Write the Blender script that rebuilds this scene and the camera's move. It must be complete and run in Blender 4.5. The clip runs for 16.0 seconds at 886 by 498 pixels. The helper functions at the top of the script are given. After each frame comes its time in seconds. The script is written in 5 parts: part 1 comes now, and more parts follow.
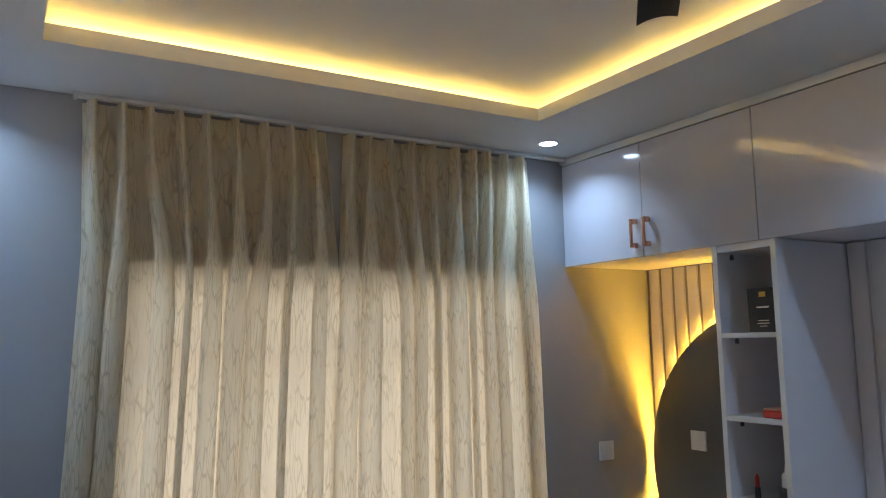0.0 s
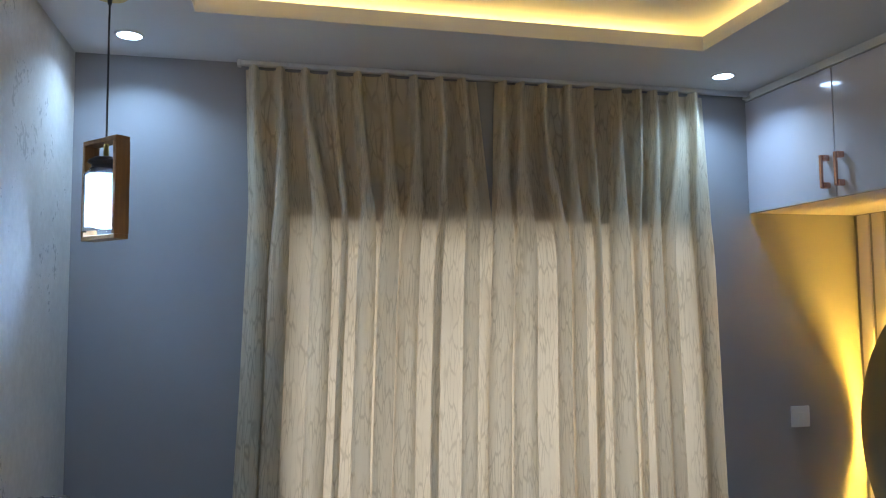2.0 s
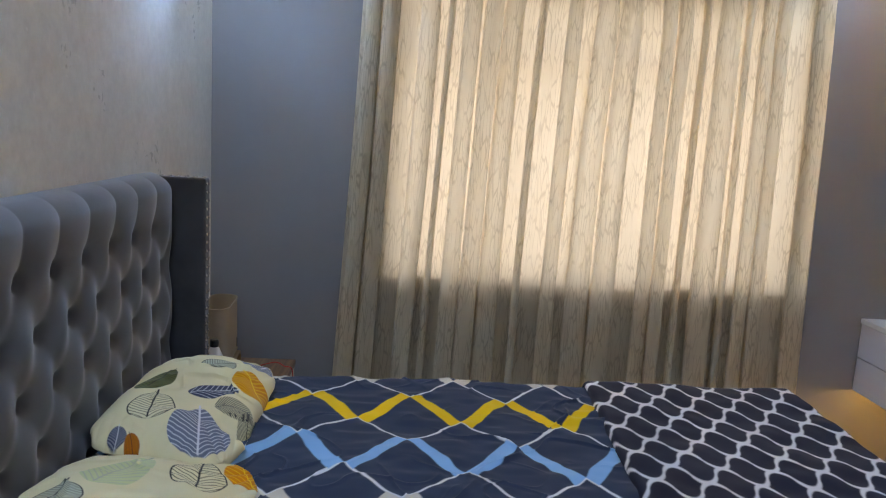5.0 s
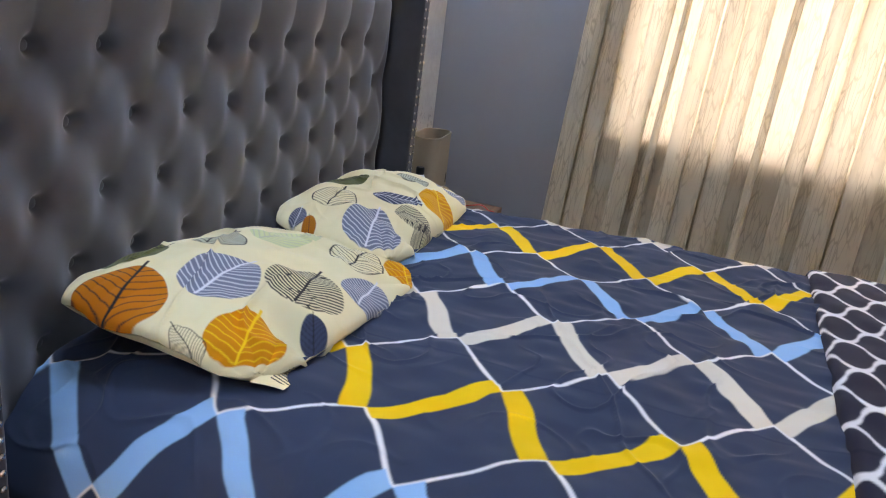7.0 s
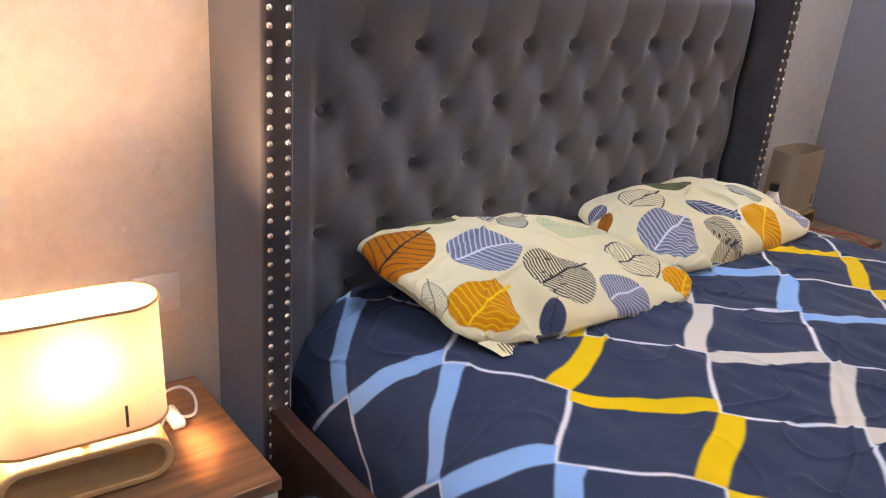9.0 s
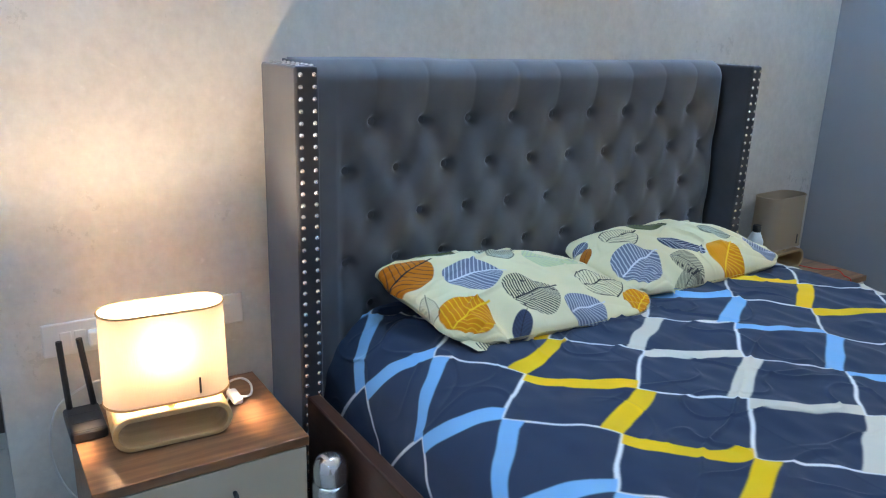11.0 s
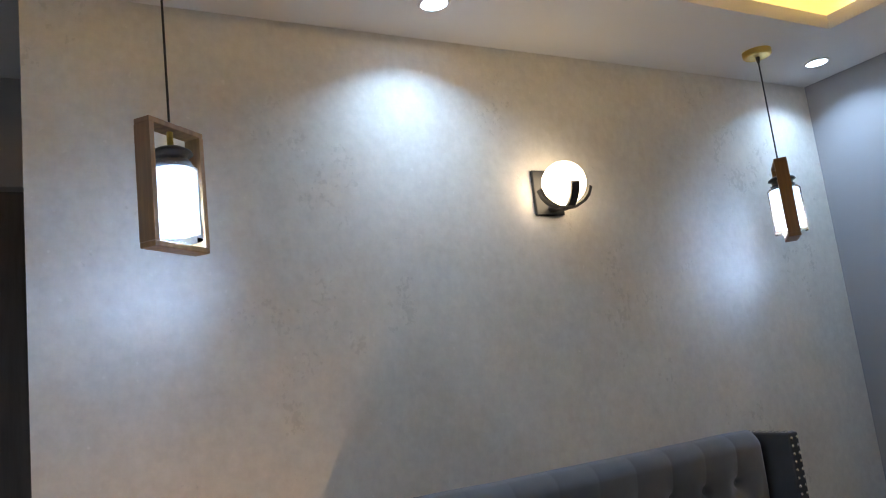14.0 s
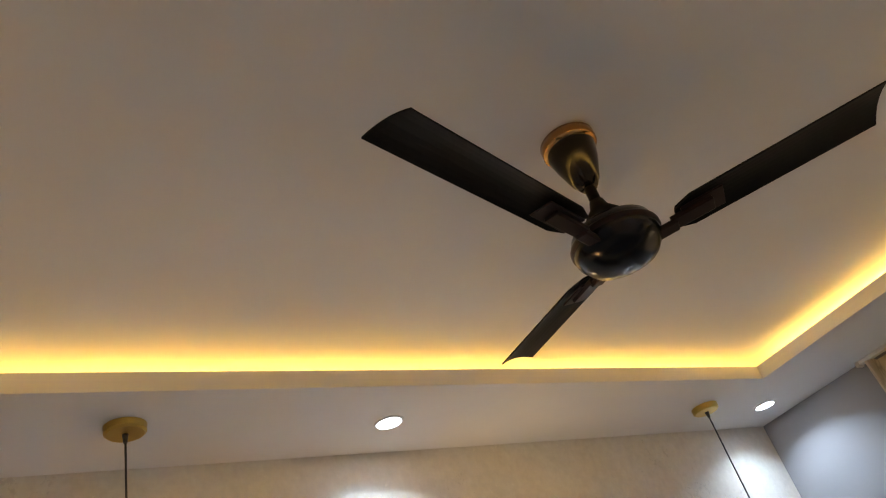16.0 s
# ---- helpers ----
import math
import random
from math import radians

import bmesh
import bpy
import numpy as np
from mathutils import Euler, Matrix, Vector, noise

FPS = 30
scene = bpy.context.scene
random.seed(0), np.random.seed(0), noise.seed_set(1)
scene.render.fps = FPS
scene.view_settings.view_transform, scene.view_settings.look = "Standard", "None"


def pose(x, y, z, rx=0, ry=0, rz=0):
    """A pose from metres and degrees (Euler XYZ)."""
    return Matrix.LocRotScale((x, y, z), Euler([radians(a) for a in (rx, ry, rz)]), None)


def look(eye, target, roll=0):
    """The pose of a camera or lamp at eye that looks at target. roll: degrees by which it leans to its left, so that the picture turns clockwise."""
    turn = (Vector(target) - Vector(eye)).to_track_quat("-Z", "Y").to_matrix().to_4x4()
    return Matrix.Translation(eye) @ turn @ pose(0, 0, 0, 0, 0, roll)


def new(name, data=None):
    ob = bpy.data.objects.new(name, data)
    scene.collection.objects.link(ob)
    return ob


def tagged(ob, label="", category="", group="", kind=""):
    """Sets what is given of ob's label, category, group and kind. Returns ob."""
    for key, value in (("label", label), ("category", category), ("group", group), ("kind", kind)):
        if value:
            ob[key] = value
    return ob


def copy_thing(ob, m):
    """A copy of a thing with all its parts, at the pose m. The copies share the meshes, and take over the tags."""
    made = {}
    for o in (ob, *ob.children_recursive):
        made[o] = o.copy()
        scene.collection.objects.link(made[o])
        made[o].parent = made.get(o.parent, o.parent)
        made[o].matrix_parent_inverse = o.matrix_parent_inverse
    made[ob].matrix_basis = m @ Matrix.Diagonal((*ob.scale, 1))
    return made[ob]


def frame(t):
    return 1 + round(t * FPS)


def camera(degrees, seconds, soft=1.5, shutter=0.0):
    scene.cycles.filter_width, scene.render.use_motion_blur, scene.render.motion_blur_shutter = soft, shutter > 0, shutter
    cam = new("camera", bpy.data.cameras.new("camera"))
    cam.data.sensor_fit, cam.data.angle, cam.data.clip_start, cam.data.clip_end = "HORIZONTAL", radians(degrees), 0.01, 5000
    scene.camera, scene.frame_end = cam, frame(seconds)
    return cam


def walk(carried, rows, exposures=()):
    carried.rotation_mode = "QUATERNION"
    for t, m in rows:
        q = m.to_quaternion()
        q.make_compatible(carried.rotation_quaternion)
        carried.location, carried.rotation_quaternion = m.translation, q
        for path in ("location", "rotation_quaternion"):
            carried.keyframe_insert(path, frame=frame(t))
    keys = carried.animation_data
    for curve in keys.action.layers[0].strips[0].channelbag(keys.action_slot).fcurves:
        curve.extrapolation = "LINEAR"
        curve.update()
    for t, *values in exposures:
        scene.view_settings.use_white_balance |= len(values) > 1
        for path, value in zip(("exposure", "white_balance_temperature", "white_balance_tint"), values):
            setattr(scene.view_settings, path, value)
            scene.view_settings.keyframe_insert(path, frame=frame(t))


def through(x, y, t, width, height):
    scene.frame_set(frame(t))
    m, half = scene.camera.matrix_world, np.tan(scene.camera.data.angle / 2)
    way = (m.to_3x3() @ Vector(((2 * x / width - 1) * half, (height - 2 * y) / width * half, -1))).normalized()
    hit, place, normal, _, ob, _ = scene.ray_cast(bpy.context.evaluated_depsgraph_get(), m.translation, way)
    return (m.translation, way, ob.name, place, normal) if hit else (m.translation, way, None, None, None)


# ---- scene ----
cam = camera(61.1, 16.0, soft=1.1)
PATH = [
    (0, (0.104, 0.049, 1.765), (1.109, 1.761, 2.007), -1.0),
    (0.5, (0.193, 0.075, 1.771), (1.015, 1.883, 2.003), -1.0),
    (1, (0.254, 0.09, 1.76), (0.935, 1.958, 1.973), -0.9),
    (1.5, (0.326, 0.047, 1.748), (0.873, 1.963, 1.926), -0.7),
    (2, (0.382, 0.006, 1.724), (0.842, 1.947, 1.871), -0.5),
    (2.5, (0.439, -0.065, 1.709), (0.804, 1.9, 1.788), 0.0),
    (3, (0.457, -0.145, 1.671), (0.772, 1.83, 1.694), 0.4),
    (3.5, (0.428, -0.209, 1.617), (0.715, 1.769, 1.552), 0.7),
    (4, (0.433, -0.234, 1.572), (0.677, 1.744, 1.401), 1.3),
    (4.2, (0.45, -0.253, 1.556), (0.668, 1.725, 1.352), 1.6),
    (6.3, (0.681, -0.274, 1.292), (0.432, 1.642, 0.774), 6.2),
    (6.5, (0.696, -0.261, 1.285), (0.375, 1.635, 0.734), 6.5),
    (7, (0.731, -0.175, 1.248), (0.188, 1.644, 0.619), 7.3),
    (7.5, (0.762, -0.099, 1.232), (-0.018, 1.608, 0.541), 7.3),
    (8, (0.809, -0.049, 1.248), (-0.236, 1.486, 0.504), 7.4),
    (8.5, (0.891, -0.048, 1.248), (-0.376, 1.303, 0.493), 6.5),
    (8.7, (0.945, -0.053, 1.254), (-0.407, 1.212, 0.499), 6.0),
    (10.8, (1.463, -0.174, 1.331), (-0.136, 0.875, 0.747), 2.4),
    (11, (1.492, -0.174, 1.336), (-0.115, 0.877, 0.776), 1.8),
    (11.5, (1.545, -0.171, 1.369), (-0.088, 0.876, 0.882), 0.2),
    (12, (1.583, -0.155, 1.437), (-0.093, 0.875, 1.082), -1.4),
    (12.5, (1.629, -0.145, 1.48), (-0.09, 0.856, 1.278), -2.6),
    (13, (1.629, -0.153, 1.524), (-0.108, 0.837, 1.494), -3.9),
    (13.5, (1.63, -0.144, 1.551), (-0.113, 0.829, 1.682), -5.1),
    (14, (1.65, -0.163, 1.582), (-0.068, 0.808, 1.908), -6.8),
    (14.5, (1.707, -0.151, 1.624), (0.017, 0.798, 2.12), -8.3),
    (15, (1.753, -0.138, 1.67), (0.143, 0.813, 2.379), -10.6),
    (15.5, (1.789, -0.138, 1.679), (0.298, 0.822, 2.603), -13.8),
    (16, (1.843, -0.137, 1.701), (0.516, 0.841, 2.835), -18.0),
]
# seconds, stops, white balance: the clip's camera opens up over the bed and shifts its tint
EXPOSURES = [(0.0, 0.68, 7300, 13), (1.5, 0.5, 6900, 12), (4.0, 0.95, 7500, 14), (6.4, 1.62, 8000, 23), (7.6, 2.1, 8700, 27), (8.6, 2.05, 9500, 36),
             (10.9, 1.88, 6500, 8), (11.6, 1.82, 6550, 7), (12.5, 1.53, 6700, 6), (13.5, 1.02, 7500, 13), (14.5, 0.6, 8300, 17), (15.2, 0.48, 9200, 19), (16.0, 0.84, 10000, 21)]
walk(cam, [(t, look(eye, target, roll)) for t, eye, target, roll in PATH], EXPOSURES)

# strengths of the lamps
DAY_W, COVE_S, NICHE_S, UNDER_S = 7.1, 21.0, 120.0, 11.0
DOWN_S, BULB_S, WARM_S, GLOBE_S = 16.0, 105.0, 190.0, 4.6
SPOT_W = 2.4
FAN_ANGLES = (45, 168, 285)

# ---- world and exposure ----
world = bpy.data.worlds.new("sky")
scene.world = world
world.use_nodes = True
_wn = world.node_tree.nodes
_sky = _wn.new("ShaderNodeTexSky")
_sky.sky_type = "NISHITA"
_sky.sun_disc = False
_sky.sun_elevation, _sky.sun_rotation = radians(50), radians(160)
_bg = _wn["Background"]
_bg.inputs["Strength"].default_value = 0.12
world.node_tree.links.new(_sky.outputs[0], _bg.inputs[0])

_sun = new("sun", bpy.data.lights.new("sun", "SUN"))
_sun.data.energy, _sun.data.angle, _sun.data.color = 1.2, radians(12), (1.0, 0.96, 0.9)
_sun.matrix_world = look((1, -6, 9), (1, 0, 0))

# daylight that comes in through the window opening
_day = new("window_daylight", bpy.data.lights.new("window_daylight", "AREA"))
_day.data.shape, _day.data.size, _day.data.size_y = "RECTANGLE", 1.74, 1.22
_day.data.energy, _day.data.color = DAY_W, (1.0, 0.98, 0.95)
_day.matrix_world = look((1.326, 3.06, 1.425), (1.326, 0.0, 1.425))

# ---- sizes of the room ----
WEST, NORTH, EAST, SOUTH, CEIL, UPPER = -0.275, 2.815, 2.934, -1.2, 2.62, 2.73
CAB = 2.394                       # front of the wall cabinets
TRAY = (0.165, -0.607, 1.9, 2.346)  # opening of the raised ceiling: x0, y0, x1, y1


# ---- materials ----
def mat(name, base=(0.5, 0.5, 0.5), rough=0.5, metal=0.0, spec=0.5, coat=0.0, sheen=0.0):
    m = bpy.data.materials.new(name)
    m.use_nodes = True
    b = m.node_tree.nodes["Principled BSDF"]
    b.inputs["Base Color"].default_value = (*base, 1)
    b.inputs["Roughness"].default_value = rough
    b.inputs["Metallic"].default_value = metal
    b.inputs["Specular IOR Level"].default_value = spec
    b.inputs["Coat Weight"].default_value = coat
    b.inputs["Coat Roughness"].default_value = 0.05
    b.inputs["Sheen Weight"].default_value = sheen
    b.inputs["Sheen Roughness"].default_value = 0.4
    return m


def node(m, kind, **inputs):
    n = m.node_tree.nodes.new(kind)
    for k, v in inputs.items():
        n.inputs[k.replace("_", " ")].default_value = v
    return n


def link(m, a, b):
    m.node_tree.links.new(a, b)


def bsdf(m):
    return m.node_tree.nodes["Principled BSDF"]


def coords(m, scale=(1, 1, 1), kind="Object"):
    t = node(m, "ShaderNodeTexCoord")
    p = node(m, "ShaderNodeMapping")
    p.inputs["Scale"].default_value = scale
    link(m, t.outputs[kind], p.inputs["Vector"])
    return p.outputs["Vector"]


def ramp(m, fac, stops):
    r = node(m, "ShaderNodeValToRGB")
    els = r.color_ramp.elements
    while len(els) < len(stops):
        els.new(0.5)
    for e, (p, c) in zip(els, stops):
        e.position, e.color = p, (*c, 1) if len(c) == 3 else c
    link(m, fac, r.inputs["Fac"])
    return r.outputs["Color"]


def noise_tex(m, vec, scale, detail=4.0, rough=0.55):
    n = node(m, "ShaderNodeTexNoise", Scale=scale, Detail=detail, Roughness=rough)
    link(m, vec, n.inputs["Vector"])
    return n.outputs["Fac"]


def bump(m, height, strength, dist=0.002):
    b = node(m, "ShaderNodeBump", Strength=strength, Distance=dist)
    link(m, height, b.inputs["Height"])
    link(m, b.outputs["Normal"], bsdf(m).inputs["Normal"])
    return b


def paint(name, base, rough=0.6, vary=0.08, grain=180.0, bumpy=0.15, **kw):
    """Emulsion paint: faint large blotches and a fine roller grain."""
    m = mat(name, base, rough, **kw)
    v = coords(m)
    lo = tuple(c * (1 - vary) for c in base)
    hi = tuple(min(1, c * (1 + vary)) for c in base)
    link(m, ramp(m, noise_tex(m, v, 2.5), [(0.3, lo), (0.7, hi)]), bsdf(m).inputs["Base Color"])
    bump(m, noise_tex(m, v, grain, 2.0), bumpy, 0.001)
    return m


def wood(name, dark, light, scale=(1, 14, 14), rough=0.45, coat=0.0):
    m = mat(name, light, rough, coat=coat)
    v = coords(m, scale)
    n1 = noise_tex(m, v, 3.0, 8.0, 0.65)
    w = node(m, "ShaderNodeTexWave", Scale=0.9, Distortion=6.0, Detail=3.0)
    link(m, v, w.inputs["Vector"])
    mx = node(m, "ShaderNodeMath")
    mx.operation = "MULTIPLY_ADD"
    link(m, n1, mx.inputs[0])
    mx.inputs[1].default_value = 0.88
    sc = node(m, "ShaderNodeMath")
    sc.operation = "MULTIPLY"
    sc.inputs[1].default_value = 0.12
    link(m, w.outputs["Fac"], sc.inputs[0])
    link(m, sc.outputs[0], mx.inputs[2])
    link(m, ramp(m, mx.outputs[0], [(0.3, dark), (0.7, light)]), bsdf(m).inputs["Base Color"])
    bump(m, n1, 0.15, 0.001)
    return m


def fabric(name, base, rough=0.85, sheen=0.25, weave=900.0, attribute=""):
    m = mat(name, base, rough, sheen=sheen, spec=0.25)
    v = coords(m)
    if attribute:
        a = node(m, "ShaderNodeAttribute")
        a.attribute_name = attribute
        col = a.outputs["Color"]
    else:
        col = ramp(m, noise_tex(m, v, 12.0), [(0.3, tuple(c * 0.88 for c in base)), (0.7, tuple(c * 1.1 for c in base))])
    link(m, col, bsdf(m).inputs["Base Color"])
    bump(m, noise_tex(m, v, weave, 2.0), 0.25, 0.0006)
    return m


def glow(name, colour, strength):
    m = bpy.data.materials.new(name)
    m.use_nodes = True
    m.node_tree.nodes.remove(m.node_tree.nodes["Principled BSDF"])
    e = node(m, "ShaderNodeEmission", Strength=strength)
    e.inputs["Color"].default_value = (*colour, 1)
    link(m, e.outputs[0], m.node_tree.nodes["Material Output"].inputs["Surface"])
    return m


def translucent(name, base, through, share, rough=0.7, attribute_scale=0.0):
    """Thin cloth or frosted glass: part of the light goes through."""
    m = mat(name, base, rough, spec=0.3)
    t = node(m, "ShaderNodeBsdfTranslucent")
    t.inputs["Color"].default_value = (*through, 1)
    x = node(m, "ShaderNodeMixShader", Fac=share)
    link(m, bsdf(m).outputs[0], x.inputs[1])
    link(m, t.outputs[0], x.inputs[2])
    link(m, x.outputs[0], m.node_tree.nodes["Material Output"].inputs["Surface"])
    return m, t, x


# grey painted walls, white gypsum ceiling
WALL_GREY = paint("grey_wall_paint", (0.30, 0.30, 0.315), 0.5, 0.04)
# pale paint chosen for the unseen south wall so that it bounces fill light
WALL_FILL = paint("pale_fill_paint", (0.62, 0.60, 0.58), 0.6, 0.03)
DISC_GREY = paint("dark_grey_paint", (0.13, 0.13, 0.125), 0.5, 0.05)
# passage walls: the hall's dim warm light is put into this paint's colour
SHADED_WALL = paint("shaded_hall_paint", (0.42, 0.37, 0.34), 0.6, 0.05)
CEILING = paint("white_ceiling_paint", (0.72, 0.71, 0.71), 0.75, 0.02)

# pearl-lustre plaster behind the bed: blotchy, with shiny flakes
PEARL = mat("pearl_plaster", (0.5, 0.49, 0.47), 0.5, metal=0.05, spec=0.45)
_v = coords(PEARL)
_big = noise_tex(PEARL, _v, 3.2, 6.0, 0.6)
_fine = noise_tex(PEARL, coords(PEARL, (1, 1, 1)), 38.0, 8.0, 0.62)
_two = node(PEARL, "ShaderNodeMath")
_two.operation = "MULTIPLY_ADD"
_two.inputs[1].default_value = 0.5
_half = node(PEARL, "ShaderNodeMath")
_half.operation = "MULTIPLY"
_half.inputs[1].default_value = 0.5
link(PEARL, _big, _half.inputs[0])
link(PEARL, _fine, _two.inputs[0])
link(PEARL, _half.outputs[0], _two.inputs[2])
_spk = node(PEARL, "ShaderNodeMixRGB")
_spk.inputs["Color2"].default_value = (0.82, 0.79, 0.75, 1)
link(PEARL, ramp(PEARL, _two.outputs[0], [(0.36, (0.60, 0.57, 0.525)), (0.64, (0.73, 0.70, 0.65))]), _spk.inputs["Color1"])
link(PEARL, ramp(PEARL, noise_tex(PEARL, _v, 44.0, 2.0), [(0.68, (0, 0, 0)), (0.80, (0.6,) * 3)]), _spk.inputs["Fac"])
link(PEARL, _spk.outputs[0], bsdf(PEARL).inputs["Base Color"])
_st = coords(PEARL, (1, 1.0, 0.9))
_fl = noise_tex(PEARL, _st, 70.0, 8.0, 0.65)
_mask = noise_tex(PEARL, _st, 12.0, 5.0, 0.6)
_mm = node(PEARL, "ShaderNodeMath")
_mm.operation = "MULTIPLY"
link(PEARL, _fl, _mm.inputs[0])
_gt = node(PEARL, "ShaderNodeMath")
_gt.operation = "MULTIPLY"
link(PEARL, _mask, _gt.inputs[0])
link(PEARL, ramp(PEARL, noise_tex(PEARL, _st, 2.6, 3.0), [(0.44, (0.25,) * 3), (0.62, (1.25,) * 3)]), _gt.inputs[1])
link(PEARL, _gt.outputs[0], _mm.inputs[1])
link(PEARL, ramp(PEARL, _mm.outputs[0], [(0.20, (0.58,) * 3), (0.42, (0.22,) * 3)]), bsdf(PEARL).inputs["Roughness"])
_pb = bump(PEARL, _mm.outputs[0], 0.07, 0.004)

LAMINATE = mat("gloss_white_laminate", (0.57, 0.555, 0.61), 0.22, spec=0.5, coat=1.0)
bsdf(LAMINATE).inputs["Coat IOR"].default_value = 1.75
_n = noise_tex(LAMINATE, coords(LAMINATE), 1.6, 2.0)
bump(LAMINATE, _n, 0.2, 0.02)
BOARD = paint("matt_white_board", (0.78, 0.75, 0.80), 0.35, 0.02, 300, 0.05)
FLUTE = paint("fluted_panel_paint", (0.74, 0.70, 0.72), 0.35, 0.03, 300, 0.05)
EDGE = paint("white_edging", (0.78, 0.77, 0.76), 0.35, 0.02, 300, 0.05)
SHADOWGAP = mat("gap_shade", (0.03, 0.03, 0.03), 0.8)
COPPER = mat("rose_copper", (0.75, 0.40, 0.30), 0.25, 1.0)
CHROME = mat("brushed_steel", (0.62, 0.63, 0.65), 0.22, 1.0)
DARKSTEEL = mat("dark_steel", (0.06, 0.06, 0.065), 0.35, 0.6)
BRASS = mat("brushed_brass", (0.62, 0.42, 0.12), 0.32, 1.0)
BLACK = mat("black_plastic", (0.018, 0.018, 0.02), 0.4)
WHITEPL = mat("white_plastic", (0.74, 0.73, 0.71), 0.35)
RED = mat("red_plastic", (0.55, 0.03, 0.02), 0.35)
FANBROWN = mat("dark_brown_enamel", (0.006, 0.0045, 0.004), 0.5, 0.0, spec=0.12)
FANMOTOR = mat("black_gloss_enamel", (0.006, 0.0045, 0.004), 0.16, 0.0, spec=0.3)
FANRED = mat("reddish_bronze_enamel", (0.022, 0.007, 0.005), 0.35, 0.0, spec=0.25)
FANGLOSS = mat("polished_bronze_enamel", (0.42, 0.22, 0.09), 0.12, 1.0)
WINDOW_FRAME = mat("white_window_frame", (0.75, 0.75, 0.74), 0.4)
GRILLE = mat("grille_paint", (0.35, 0.33, 0.30), 0.5)
LEDBODY = mat("led_channel", (0.7, 0.7, 0.68), 0.5)

WALNUT = wood("walnut_top", (0.13, 0.055, 0.025), (0.30, 0.145, 0.065), (14, 1.2, 14), 0.38, 0.15)
PALEWOOD = wood("pale_lamp_wood", (0.48, 0.30, 0.13), (0.66, 0.45, 0.22), (10, 1.5, 10), 0.45)
PENDWOOD = wood("pendant_wood", (0.18, 0.085, 0.028), (0.34, 0.175, 0.06), (14, 14, 1.2), 0.45)
DARKWOOD = wood("dark_bed_wood", (0.030, 0.012, 0.008), (0.085, 0.034, 0.020), (1, 14, 14), 0.35, 0.2)
CREAMFRONT = paint("cream_laminate", (0.62, 0.53, 0.40), 0.4, 0.03, 200, 0.05)
FLOORTILE = paint("cream_floor_tile", (0.55, 0.50, 0.44), 0.18, 0.05, 60, 0.03)
GROUT = mat("grout", (0.3, 0.28, 0.25), 0.8)
DOORWOOD = wood("hall_door_wood", (0.06, 0.045, 0.038), (0.12, 0.09, 0.075), (14, 14, 1), 0.4)

VELVET = mat("grey_velvet", (0.11, 0.115, 0.13), 0.85, sheen=0.8, spec=0.1)
bsdf(VELVET).inputs["Sheen Tint"].default_value = (0.72, 0.76, 0.85, 1)
_v = coords(VELVET)
link(VELVET, ramp(VELVET, noise_tex(VELVET, _v, 9.0, 5.0), [(0.3, (0.130, 0.130, 0.140)), (0.7, (0.158, 0.158, 0.170))]), bsdf(VELVET).inputs["Base Color"])
bump(VELVET, noise_tex(VELVET, _v, 500.0, 2.0), 0.2, 0.0006)
# the panel's velvet again, with the shade on the wings put into its colour
SHADEDVELVET = mat("shaded_grey_velvet", (0.06, 0.062, 0.07), 0.85, sheen=0.8, spec=0.1)
bsdf(SHADEDVELVET).inputs["Sheen Tint"].default_value = (0.72, 0.74, 0.80, 1)
_v = coords(SHADEDVELVET)
link(SHADEDVELVET, ramp(SHADEDVELVET, noise_tex(SHADEDVELVET, _v, 9.0, 5.0), [(0.3, (0.050, 0.051, 0.058)), (0.7, (0.070, 0.071, 0.080))]), bsdf(SHADEDVELVET).inputs["Base Color"])
bump(SHADEDVELVET, noise_tex(SHADEDVELVET, _v, 500.0, 2.0), 0.2, 0.0006)
NAIL = mat("polished_nail", (0.80, 0.79, 0.78), 0.16, 1.0)

DUVET = fabric("printed_duvet", (0.05, 0.07, 0.15), 0.85, 0.12, 700.0, "print")
THROW = fabric("printed_throw", (0.02, 0.02, 0.05), 0.85, 0.12, 700.0, "print")
PILLOW = fabric("printed_pillow", (0.8, 0.75, 0.5), 0.85, 0.12, 700.0, "print")

# curtain: cream sateen with a woven twig pattern that blocks more of the light
CURTAIN, _ct, _cx = translucent("cream_twig_curtain", (0.60, 0.54, 0.44), (0.80, 0.71, 0.54), 0.37, 0.5)
_cl = node(CURTAIN, "ShaderNodeAttribute")
_cl.attribute_name = "print"


def cloth_coords(scale):
    n = node(CURTAIN, "ShaderNodeMapping")
    n.inputs["Scale"].default_value = scale
    link(CURTAIN, _cl.outputs["Vector"], n.inputs["Vector"])
    return n.outputs["Vector"]


_v = cloth_coords((1, 0.12, 1))
_nz = node(CURTAIN, "ShaderNodeTexNoise", Scale=26.0, Detail=4.0)
link(CURTAIN, _v, _nz.inputs["Vector"])
_sc = node(CURTAIN, "ShaderNodeVectorMath")
_sc.operation = "MULTIPLY_ADD"
_sc.inputs[1].default_value = (0.014, 0.010, 0.0)
link(CURTAIN, _nz.outputs["Color"], _sc.inputs[0])
link(CURTAIN, _v, _sc.inputs[2])
_vor = node(CURTAIN, "ShaderNodeTexVoronoi", Scale=78.0)
_vor.feature = "DISTANCE_TO_EDGE"
link(CURTAIN, _sc.outputs[0], _vor.inputs["Vector"])
_line = ramp(CURTAIN, _vor.outputs["Distance"], [(0.02, (1, 1, 1)), (0.10, (0, 0, 0))])
_gate = ramp(CURTAIN, noise_tex(CURTAIN, cloth_coords((1, 0.25, 1)), 16.0, 2.0), [(0.36, (0, 0, 0)), (0.56, (1, 1, 1))])
